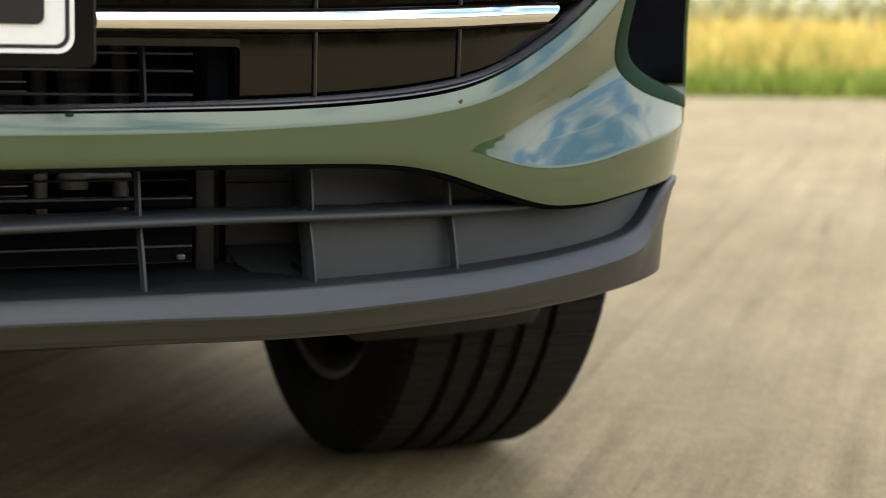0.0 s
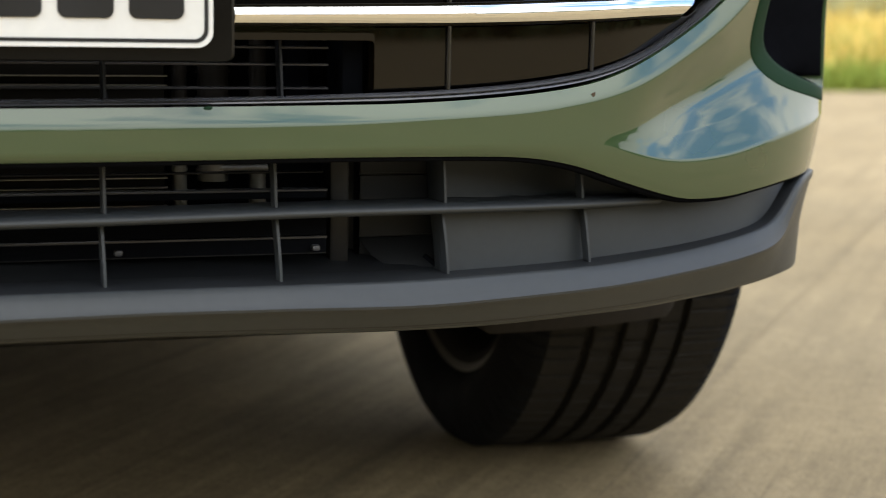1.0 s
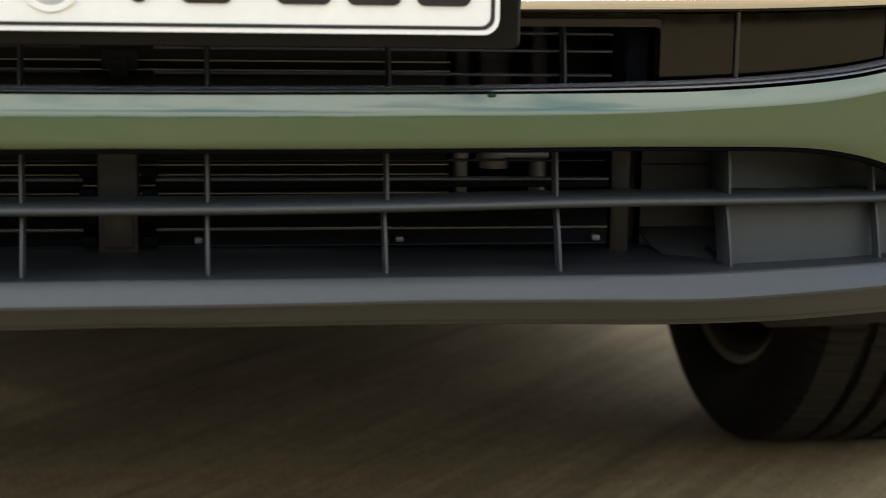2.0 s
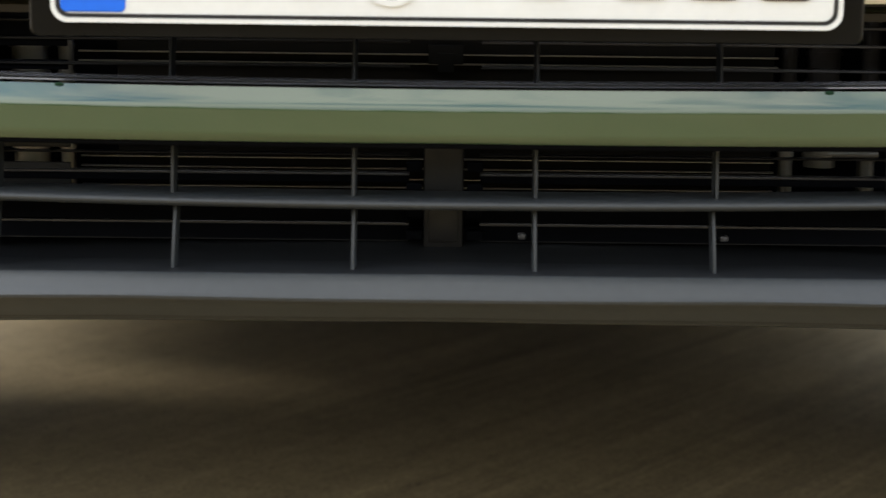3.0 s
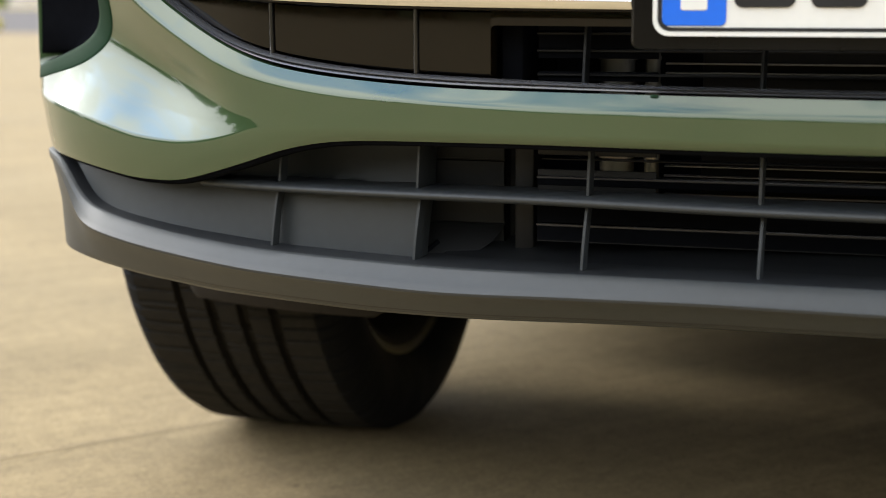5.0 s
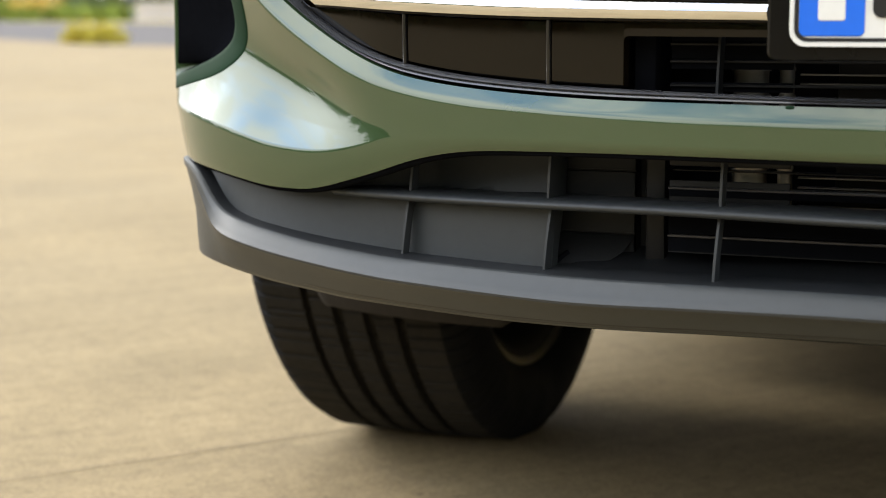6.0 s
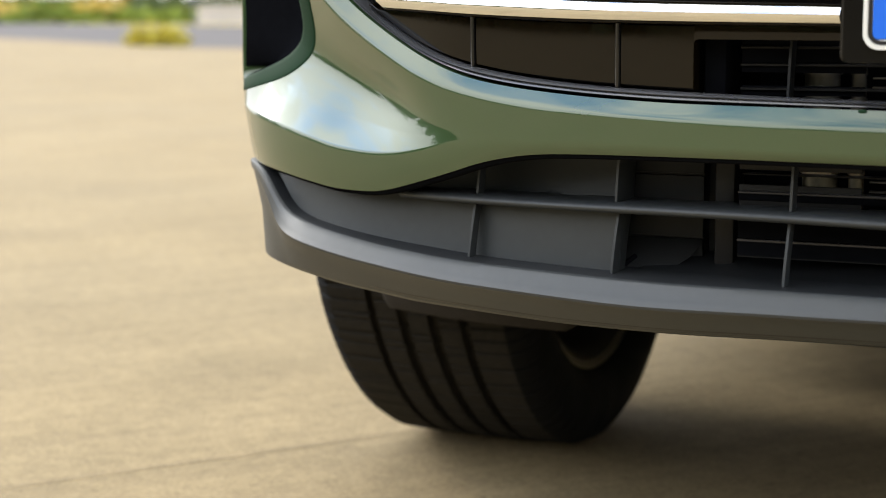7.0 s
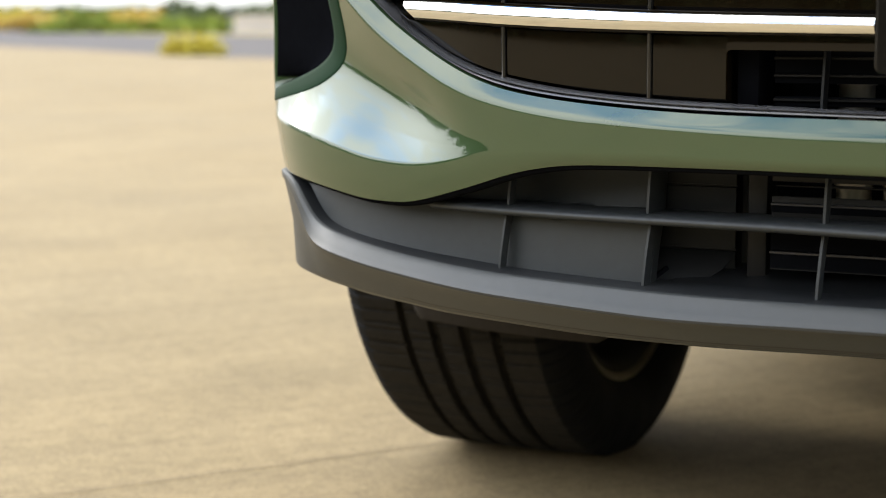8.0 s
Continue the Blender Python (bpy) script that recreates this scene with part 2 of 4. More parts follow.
    bump.inputs["Strength"].default_value, bump.inputs["Distance"].default_value = 0.5, 0.004
    L.new(times(broom, grain), bump.inputs["Height"])
    L.new(bump.outputs["Normal"], b.inputs["Normal"])
    return m


CONCRETE = concrete_material()
ASPHALT = material("far_asphalt", (0.098, 0.085, 0.08), rough=0.9, var=0.15, var_scale=0.4, fine=8)
FIELD = material("dry_meadow", (0.50, 0.39, 0.11), rough=0.95, var=0.35, var_scale=0.35, fine=3.0)
STRAW = material("yellow_grass", (0.62, 0.46, 0.12), rough=0.9, var=0.15, var_scale=0.9, fine=6)
GRASS = material("green_grass", (0.22, 0.28, 0.04), rough=0.9, var=0.25, var_scale=1.2, fine=8)
LEAF = material("hedge_leaf", (0.11, 0.145, 0.06), rough=0.9, var=0.4, var_scale=0.3, fine=3)
# far scrub with the haze of distance put into its pale colour
HAZE = material("hazed_far_scrub", (0.48, 0.45, 0.23), rough=0.95, var=0.1, var_scale=0.1, fine=1.0)
BUSH = material("yellow_bush_leaf", (0.55, 0.47, 0.06), rough=0.9, var=0.3, var_scale=3, fine=20)


# ---------------------------------------------------------------- mesh helpers
def finish(name, verts, faces, mat, sharp=35.0, smooth=True):
    me = bpy.data.meshes.new(name)
    me.from_pydata([tuple(v) for v in verts], [], faces)
    me.materials.append(mat)
    if smooth:
        me.polygons.foreach_set("use_smooth", [True] * len(me.polygons))
        me.set_sharp_from_angle(angle=radians(sharp))
    me.update()
    return me


def part(name, me, parent, label=""):
    ob = new(name, me)
    ob.parent = parent
    if label:
        tagged(ob, label)
    return ob


def sheet(rows, flip=False, closed=False):
    """Vertices and quads of a net of points: rows[i][j]."""
    nr, nc = len(rows), len(rows[0])
    verts = [p for r in rows for p in r]
    faces = []
    for i in range(nr - 1):
        for j in range(nc if closed else nc - 1):
            k = (j + 1) % nc
            q = (i * nc + j, i * nc + k, (i + 1) * nc + k, (i + 1) * nc + j)
            faces.append(q[::-1] if flip else q)
    return verts, faces


def join(*pieces):
    verts, faces = [], []
    for v, f in pieces:
        o = len(verts)
        verts += list(v)
        faces += [tuple(i + o for i in q) for q in f]
    return verts, faces


def from_bm(name, bm, mat, sharp=35.0):
    me = bpy.data.meshes.new(name)
    bm.to_mesh(me)
    bm.free()
    me.materials.append(mat)
    me.polygons.foreach_set("use_smooth", [True] * len(me.polygons))
    me.set_sharp_from_angle(angle=radians(sharp))
    return me


def box_mesh(name, x0, x1, y0, y1, z0, z1, mat, bevel=0.002):
    bm = bmesh.new()
    bmesh.ops.create_cube(bm, size=1.0, matrix=Matrix.Translation(((x0 + x1) / 2, (y0 + y1) / 2, (z0 + z1) / 2)) @ Matrix.Diagonal((x1 - x0, y1 - y0, z1 - z0, 1)))
    if bevel:
        bmesh.ops.bevel(bm, geom=bm.edges[:], offset=bevel, segments=2, affect="EDGES", profile=0.5)
    return from_bm(name, bm, mat)


def ease(a, b, v):
    u = min(max((v - a) / (b - a), 0.0), 1.0)
    return u * u * (3 - 2 * u)


def curve_of(*knots, soft=0.012):
    """A smooth function through a few knots (x, value), the same on both sides of the car."""
    kx = np.array([k[0] for k in knots], float)
    kv = np.array([k[1] for k in knots], float)
    h = np.diff(kx)
    d = np.diff(kv) / h
    m = np.concatenate([[d[0]], [0.0 if a * b <= 0 else 2 * a * b / (a + b) for a, b in zip(d[:-1], d[1:])], [d[-1]]])
    grid = np.arange(kx[0], kx[-1] + .001, .002)
    i = np.clip(np.searchsorted(kx, grid, side="right") - 1, 0, len(h) - 1)
    u = np.clip((grid - kx[i]) / h[i], 0, 1)
    val = kv[i] * (1 + 2 * u) * (1 - u) ** 2 + m[i] * h[i] * u * (1 - u) ** 2 + kv[i + 1] * u * u * (3 - 2 * u) + m[i + 1] * h[i] * u * u * (u - 1)
    if soft:
        n = int(4 * soft / .002)
        w = np.exp(-.5 * (np.arange(-n, n + 1) * .002 / soft) ** 2)
        ends = np.concatenate([2 * val[0] - val[n:0:-1] if kx[0] else val[n:0:-1], val, 2 * val[-1] - val[-2:-n - 2:-1]])
        val = np.convolve(ends, w / w.sum(), "valid")

    def value(x):
        return float(np.interp(abs(x), grid, val))
    return value


# ---------------------------------------------------------------- the car's front in plan
def plan(x):
    x = abs(x)
    return 0.256 * x * x + 0.0625 * (x / 0.875) ** 17


def slope(x):
    x = abs(x)
    return 0.512 * x + 0.0625 * 17 / 0.875 * (x / 0.875) ** 16


widen = curve_of((0.0, 0.99), (0.31, 1.006), (0.345, 1.004), (0.375, 1.007), (0.40, 1.014), (0.455, 1.021), (0.5, 1.031), (0.58, 1.037), (0.8, 1.03), (1.0, 1.0))


def skin(x, z, d=0.0):
    """The point of the front's skin at the plan's x and height z, d metres behind it."""
    s = slope(x)
    n = math.hypot(s, 1)
    sg = 1 if x >= 0 else -1
    k = 1 + (widen(z) - 1) * ease(0.5, 0.85, abs(x))
    return Vector((sg * (abs(x) * k - d * s / n), plan(x) + d / n, z))


def spread(x0, x1, n):
    """n places from x0 to x1, evenly spaced along the skin."""
    xs = np.linspace(x0, x1, 600)
    ys = np.array([plan(x) for x in xs])
    a = np.concatenate([[0], np.cumsum(np.hypot(np.diff(xs), np.diff(ys)))])
    return [float(v) for v in np.interp(np.linspace(0, a[-1], n), a, xs)]


green_top = curve_of((0, .4843), (.393, .485), (.455, .4867), (.526, .491), (.579, .4976), (.607, .505), (.649, .5225), (.685, .5415), (.7165, .562), (.732, .575), (.78, .612), (.84, .652), (.955, .70))
green_crease = curve_of((0, .4697), (.3325, .4701), (.45, .4733), (.52, .4765), (.5826, .4848), (.629, .497), (.666, .5135), (.702, .5335), (.727, .5505), (.742, .565), (.79, .607), (.84, .638), (.955, .69))
scoop_high = curve_of((0, .463), (.45, .4645), (.575, .460), (.594, .458), (.61, .460), (.639, .469), (.675, .4808), (.711, .492), (.755, .510), (.80, .5285), (.86, .552), (.955, .60))
scoop_low = curve_of((0, .4555), (.45, .455), (.56, .4525), (.592, .4505), (.617, .4430), (.646, .4365), (.675, .4335), (.718, .436), (.763, .445), (.80, .4527), (.83, .4575), (.955, .470))
green_bottom = curve_of((0, .4482), (.33, .4468), (.452, .4446), (.5, .4429), (.526, .4410), (.56, .4352), (.58, .4300), (.602, .4224), (.643, .4096), (.67, .4022), (.690, .3990), (.724, .3986), (.764, .4027), (.806, .4074), (.84, .4098), (.955, .413), soft=.009)
trim_top = curve_of((0, .4895), (.257, .4903), (.398, .4927), (.461, .4947), (.533, .4994), (.592, .5075), (.645, .523), (.682, .542), (.713, .562), (.727, .575), (.78, .62), (.86, .66))
lip_edge = curve_of((0, .3590), (.2, .3568), (.3, .3545), (.45, .3505), (.58, .350), (.671, .3538), (.741, .3605), (.789, .3685), (.806, .3765), (.815, .386), (.822, .3955), (.832, .404), (.85, .409), (.885, .411), (.955, .412), soft=.005)
lip_crease = curve_of((0, .3440), (.2, .3428), (.31, .3393), (.45, .3335), (.58, .3345), (.6935, .3412), (.767, .3492), (.79, .3535), (.802, .3578), (.814, .367), (.821, .3775), (.83, .388), (.845, .397), (.865, .402), (.955, .404), soft=.005)
lip_bottom = curve_of((0, .3228), (.2, .3196), (.31, .3152), (.42, .309), (.53, .306), (.65, .3060), (.70, .3084), (.75, .3100), (.79, .3132), (.84, .3186), (.88, .3195), (.955, .322))
scoop_depth = curve_of((0, 0), (.585, 0), (.612, .0012), (.632, .0055), (.65, .0125), (.675, .0225), (.72, .034), (.80, .042), (.845, .034), (.885, .010), (.955, .004))

XS = sorted(spread(-0.955, 0.955, 421) + [sg * v for sg in (-1, 1) for v in spread(.766, .905, 74)])
car = tagged(new("car"), "dark green car with black grille parked on concrete", "car")


# the rim of the air slot, from its top down and round to the flank
rim_x = curve_of((0, .755), (.14, .760), (.19, .7640), (.217, .7690), (.24, .7770), (.259, .789), (.284, .810), (.318, .843), (.37, .893), (.42, .943), soft=.006)
rim_z = curve_of((0, .76), (.14, .62), (.19, .573), (.217, .545), (.24, .523), (.259, .507), (.284, .4925), (.318, .4825), (.37, .4715), (.42, .463), soft=.006)
RIM = np.array([(rim_x(t), rim_z(t)) for t in np.arange(0, .42, .001)])


def slot_depth(x, z):
    """How deep a place lies inside the air slot, in metres: the drop begins under the flange round the rim."""
    x = abs(x)
    if z < np.interp(x, RIM[:, 0], RIM[:, 1]) or x < .755:
        return 0.0
    s_ = float(np.sqrt(((RIM - (x, z)) ** 2).sum(1).min()))
    return .060 * ease(.008, .022, s_) * (1 - ease(.880, .890, x))


# ---------------------------------------------------------------- painted bumper
def build_bumper():
    rows = []

    def add(zf, df):
        rows.append([skin(x, zf(x), df(x)) for x in XS])

    # lower return edge, then lower band, scoop, ribbon and the rolled upper edge
    add(lambda x: green_bottom(x) + .001, lambda x: .030)
    add(lambda x: green_bottom(x), lambda x: .006)
    n = 10
    for i in range(n):
        u = i / n
        add(lambda x, u=u: green_bottom(x) + (scoop_low(x) - green_bottom(x)) * u, lambda x, u=u: .003 * (1 - u) ** 2.2)
    n = 44
    for i in range(n):
        u = i / n
        add(lambda x, u=u: scoop_low(x) + (scoop_high(x) - scoop_low(x)) * u,
            lambda x, u=u: scoop_depth(x) * (1 - (1 - u) ** 1.4))
    n = 36
    for i in range(n):
        u = i / n
        add(lambda x, u=u: scoop_high(x) + (green_crease(x) - scoop_high(x)) * u, lambda x, u=u: scoop_depth(x) * (1 - .55 * u))
    n = 9
    for i in range(n + 1):
        u = i / n
        add(lambda x, u=u: green_crease(x) + (green_top(x) - green_crease(x)) * u, lambda x, u=u: scoop_depth(x) * .45 + .0062 * (u - .12 * (1 - (1 - u) ** 6)) / .88)
    add(lambda x: green_top(x) - .001, lambda x: scoop_depth(x) * .45 + .03)
    # the scoop's upper edge rolls softly into the ribbon
    for j in range(len(XS)):
        ys = np.array([row[j].y for row in rows])
        xs_ = np.array([row[j].x for row in rows])
        for _ in range(84):
            for q in (ys, xs_):
                q[32:82] = .25 * q[31:81] + .5 * q[32:82] + .25 * q[33:83]
        for i in range(32, 82):
            rows[i][j].x, rows[i][j].y = float(xs_[i]), float(ys[i])
    # the air slot sinks into this form, round a rolled rim; a black sheet closes it
    base = [[p.copy() for p in row] for row in rows]

    def inward(x):
        s_ = slope(x)
        return Vector((-math.copysign(s_, x), 1, 0)) / math.hypot(s_, 1)

    for row in rows:
        for x, p in zip(XS, row):
            p += inward(x) * slot_depth(x, p.z)
    verts, faces = sheet(rows)
    bumper = part("bumper", finish("bumper", verts, faces, PAINT, 50), car, "glossy olive green painted front bumper")
    zs = [[b[j].z for b in base[2:-1]] for j in range(len(XS))]
    for sg in (-1, 1):
        # dished black sheet painting the slot's dark depth; its edge follows the rim's bevel
        def column(j, z):
            return Vector((np.interp(z, zs[j], [b[j].x for b in base[2:-1]]), np.interp(z, zs[j], [b[j].y for b in base[2:-1]]), z))

        def behind(x, z, d):
            j = int(np.clip(np.searchsorted(XS, sg * x), 1, len(XS) - 1))
            u_ = (sg * x - XS[j - 1]) / max(XS[j] - XS[j - 1], 1e-9)
            return column(j - 1, z).lerp(column(j, z), u_) + inward(sg * x) * d

        def ribbon_of(lines):
            """Rows that follow the rim: across it by s_, drawn to the flank by u, d deep."""
            out = []
            for s_, u, d in lines:
                out.append([])
                for k in range(60, 352, 3):
                    t_ = RIM[k + 2] - RIM[k - 2]
                    x, z = RIM[k] + np.array((-t_[1], t_[0])) / math.hypot(*t_) * s_ * (1 - .42 * ease(240, 345, k))
                    x = min(x + (.8855 - x) * u, .8855)
                    out[-1].append(behind(x, z, d))
            return sheet(out, flip=sg < 0)

        part("air_curtain", finish("air_curtain", *ribbon_of(((.0258, 0, .005), (.031, 0, .010), (.036, .05, .018), (.040, .3, .030), (.040, .6, .030), (.040, .9, .018), (.040, 1, .003))), VOID, 60), bumper, "vertical air slot, its dark depth painted black")
        # flange of the painted bumper, its dark reflection put into a darker green
        part("slot_flange", finish("slot_flange", *ribbon_of(((-.0010, 0, .0008), (.0004, 0, -.0006), (.0020, 0, -.0010), (.0080, 0, -.0009), (.0170, 0, -.0006), (.0215, 0, .0004), (.0245, 0, .0030), (.0262, 0, .0070), (.0268, 0, .014))), FLANGE, 60), bumper, "green flange round the air slot, coloured dark for its dark reflection")
    # small clip notches under the grille's edge: beads coloured dark for the dents' shade
    for nx in (-.2645, .2625):
        bm = bmesh.new()
        bmesh.ops.create_uvsphere(bm, u_segments=14, v_segments=8, radius=1, matrix=Matrix.Translation(skin(nx, green_top(nx) - .0009, .0056)) @ Matrix.Rotation(math.atan(slope(nx)) * math.copysign(1, nx), 4, "Z") @ Matrix.Diagonal((.0034, .0009, .0016, 1)))
        part("clip_notch", from_bm("clip_notch", bm, FLANGE), bumper, "small dent at the clip, its shade painted dark green")
    # a speck of dried dirt on the paint
    bm = bmesh.new()
    bmesh.ops.create_icosphere(bm, subdivisions=2, radius=1, matrix=Matrix.Translation(skin(.582, .4902, .0012)) @ Matrix.Rotation(radians(25), 4, "Y") @ Matrix.Diagonal((.0012, .0006, .0021, 1)))
    for v in bm.verts:
        v.co += Vector((noise.noise(v.co * 900), 0, noise.noise(v.co * 900 + Vector((3, 1, 7))))) * .0012
    part("dirt_speck", from_bm("dirt_speck", bm, DIRT), bumper, "dried brown speck of dirt")
    # dark seal below the painted edge
    seal = [[skin(x, green_bottom(x) + dz, d) for x in XS] for dz, d in ((.0005, .0060), (-.0026, .0064), (-.0040, .0090), (-.0043, .0125), (-.0040, .017), (.001, .03), (.01, .06))]
    part("seal", finish("seal", *sheet(seal, flip=True), VOID, 60), bumper, "black lower seal")
    return bumper


bumper = build_bumper()


# ---------------------------------------------------------------- lower grille: lip, blade, fins, inserts
def build_lip():
    rows = []
    tail = lambda x: ease(.76, .86, abs(x))

    def row(zf, df):
        """One line of the lip; past the wheel arch's edge it turns inward."""
        rows.append([])
        for x in XS:
            e, sg = .872, math.copysign(1, x)
            if abs(x) <= e:
                rows[-1].append(skin(x, zf(x), df(x)))
            else:
                rows[-1].append(skin(sg * e, zf(e), df(e) + 1.2 * (abs(x) - e)))

    row(lambda x: lip_edge(x) - .0006, lambda x: .060 - .012 * ease(.55, .85, abs(x)))
    row(lambda x: lip_edge(x) - .0004, lambda x: .020)
    row(lambda x: lip_edge(x), lambda x: .0030)
    shelf_rows = [r[:] for r in rows]
    rows = rows[2:]
    row(lambda x: lip_edge(x) - .0004, lambda x: .0012)
    row(lambda x: lip_edge(x) - .0012, lambda x: -.0003)
    for u in (.35, .7, .93):
        row(lambda x: lip_edge(x) + (lip_crease(x) - lip_edge(x)) * u, lambda x: -.001 - (.011 - .011 * tail(x)) * u)
    row(lambda x: lip_crease(x), lambda x: -.0125 + .0122 * tail(x))
    row(lambda x: lip_crease(x) - .002, lambda x: -.012 + .0125 * tail(x))
    for u in (.25, .5, .9):
        row(lambda x: lip_crease(x) + (lip_bottom(x) - lip_crease(x)) * u, lambda x: -.012 + .0125 * tail(x) + .026 * u * (1 - .86 * tail(x)))
    row(lambda x: lip_bottom(x), lambda x: .017 - .0125 * tail(x))
    row(lambda x: lip_bottom(x) + .001, lambda x: .03 - .0115 * tail(x))
    row(lambda x: lip_bottom(x) + .004, lambda x: .09)
    row(lambda x: lip_bottom(x) + .016, lambda x: .24)
    made = part("lip", finish("lip", *sheet(rows, flip=True), PLASTIC, 15), car, "dark grey grained plastic bumper lip")
    part("shelf", finish("shelf", *sheet(shelf_rows, flip=True), SHELF, 30), made, "plastic shelf behind the lip's edge, shade put into its colour")
    return made


lip = build_lip()
xs_ = spread(-.70, .70, 160)
u = .80
seam = [[skin(x, lip_crease(x) + (lip_bottom(x) - lip_crease(x)) * u + dz, -.012 + .026 * u + dd) for x in xs_] for dz, dd in ((.0009, .001), (.0006, -.0006), (-.0006, .0002), (-.0009, .0018))]
part("seam", finish("seam", *sheet(seam, flip=True), INK, 60), lip, "thin dark parting line")
xp = spread(-.46, .46, 60)
part("floor_pan", finish("floor_pan", *sheet([[skin(x, lip_edge(x) + dz, d) for x in xp] for d, dz in ((.048, -.0016), (.058, -.0002), (.075, .0036), (.095, .0085), (.13, .013))]), PAN, 40), lip, "black air guide floor")


def blade_z(x):
    return .4035 - .006 * ease(.3, .66, abs(x))


xb = spread(-0.672, 0.672, 240)
prof = ((.075, .0032), (.045, .0042), (.028, .0042), (.0215, .0032), (.019, .001), (.019, -.001), (.0215, -.0033), (.028, -.004), (.075, -.003))
blade = part("blade", finish("blade", *sheet([[skin(x, blade_z(x) + dz, d) for x in xb] for d, dz in prof], flip=True), PLASTIC, 60), car,
             "dark grey horizontal grille blade")


def fin(x, z0, z1, d0, d1, parent, mat=None, thick=.0032, depth=.011):
    """A thin upright fin of the grille from z0 to z1; its front edge runs from d0 below to d1 above."""
    n, rows = 9, []
    for i in range(n + 1):
        u = i / n
        z, d = z0 + (z1 - z0) * u, d0 + (d1 - d0) * (.6 * u + .4 * u * u)
        p, q = skin(x, z, d), skin(x, z, d)
        q.y += depth
        h = thick / 2
        rows.append([Vector((q.x - h * 1.3, q.y, z)), Vector((p.x - h, p.y + .003, z)), Vector((p.x - h * .6, p.y + .0005, z)), Vector((p.x + h * .6, p.y + .0005, z)),
                     Vector((p.x + h, p.y + .003, z)), Vector((q.x + h * 1.3, q.y, z))])
    return part("fin", finish("fin", *sheet(rows), mat or PLASTIC, 50), parent)


FINS = (.064, .1915, .3235, .4645, .601)
UPPER_FINS = (.0645, .194, .3235, .4675, .5995)
for fx, ux in zip(FINS, UPPER_FINS):
    for sg in (-1, 1):
        x = sg * fx
        wall = fx == .4645   # this pair closes the air duct's side
        fin(x, lip_edge(x) - .001, blade_z(x) - .002, .020, .031, blade, depth=.030 if wall else .011)
        x = sg * ux
        fin(x, blade_z(x) + .002, green_bottom(x) + .004, .031, .036, blade, depth=.042 if wall else .011)

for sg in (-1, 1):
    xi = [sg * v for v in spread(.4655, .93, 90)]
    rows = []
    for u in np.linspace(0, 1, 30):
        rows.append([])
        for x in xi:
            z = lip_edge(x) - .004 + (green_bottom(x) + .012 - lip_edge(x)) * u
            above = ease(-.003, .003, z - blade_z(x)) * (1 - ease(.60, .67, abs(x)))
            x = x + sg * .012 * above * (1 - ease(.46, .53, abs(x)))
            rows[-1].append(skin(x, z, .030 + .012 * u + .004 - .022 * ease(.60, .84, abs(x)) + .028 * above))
    part("insert", finish("insert", *sheet(rows, flip=sg < 0), INSERT, 40), blade, "closed grille insert in grey darkened for its shade")
    # duct wall behind the outer fins: three plates with narrow joints
    xa, xb_, yb = .4017, .4690, .135
    me = join(sheet([[Vector((sg * x, yb + k, z)) for x in (xa + .0015, xa, xb_)] for z, k in
                     ((.345, 0), (.3718, 0), (.3722, .003), (.3735, .003), (.3739, .0006), (.4222, .0006), (.4226, .004), (.4240, .004), (.4244, .0012), (.46, .0012))], flip=sg < 0),
              sheet([[Vector((sg * x, y, z)) for x, y in ((.380, .150), (xa, .150), (xa, yb))] for z in (.345, .46)], flip=sg < 0))
    part("duct", finish("duct", *me, DUCT, 20), blade, "dark plastic air duct")
    foot = [[Vector((sg * (x0 + (.4690 - x0) * k / 8), y, z)) for k in range(9)] for x0, y, z in ((.4025, .1345, .3718), (.4045, .1300, .3672), (.4100, .1230, .3590), (.4230, .1140, .3500), (.4250, .1100, .3440))]
    part("duct_foot", finish("duct_foot", *sheet(foot, flip=sg > 0), DUCT, 50), blade, "sloping grey foot of the duct")
    # a dark clip slot in the duct's foot
    pa, pb = Vector((sg * .4537, .1210, .3583)), Vector((sg * .4632, .1120, .3497))
    bm = bmesh.new()
    bmesh.ops.create_cube(bm, size=1, matrix=Matrix.Translation((pa + pb) / 2) @ (pb - pa).to_track_quat("X", "Z").to_matrix().to_4x4() @ Matrix.Diagonal(((pb - pa).length, .003, .003, 1)))
    part("clip_slot", from_bm("clip_slot", bm, VOID), blade, "black clip slot")


# ---------------------------------------------------------------- cooling pack behind the grille
core = part("radiator", box_mesh("radiator", -.62, .62, .215, .26, .33, .66, VOID), car, "black radiator core")
part("cooler", box_mesh("cooler", -.256, .256, .182, .2, .34, .56, COOLER, .002), core, "dark brown cooler matrix")


def rail(name, x0, x1, y, z, h, depth, mat, label=""):
    """A thin bead with a rounded front edge."""
    n = 12
    prof_ = ((depth, h), (.0006, h), (0, h * .5), (0, -h * .5), (.0006, -h), (depth, -h))
    rows = [[Vector((x0 + (x1 - x0) * k / n, y + dy, z + dz)) for k in range(n + 1)] for dy, dz in prof_]
    return part(name, finish(name, *sheet(rows, flip=True), mat, 40), core, label)


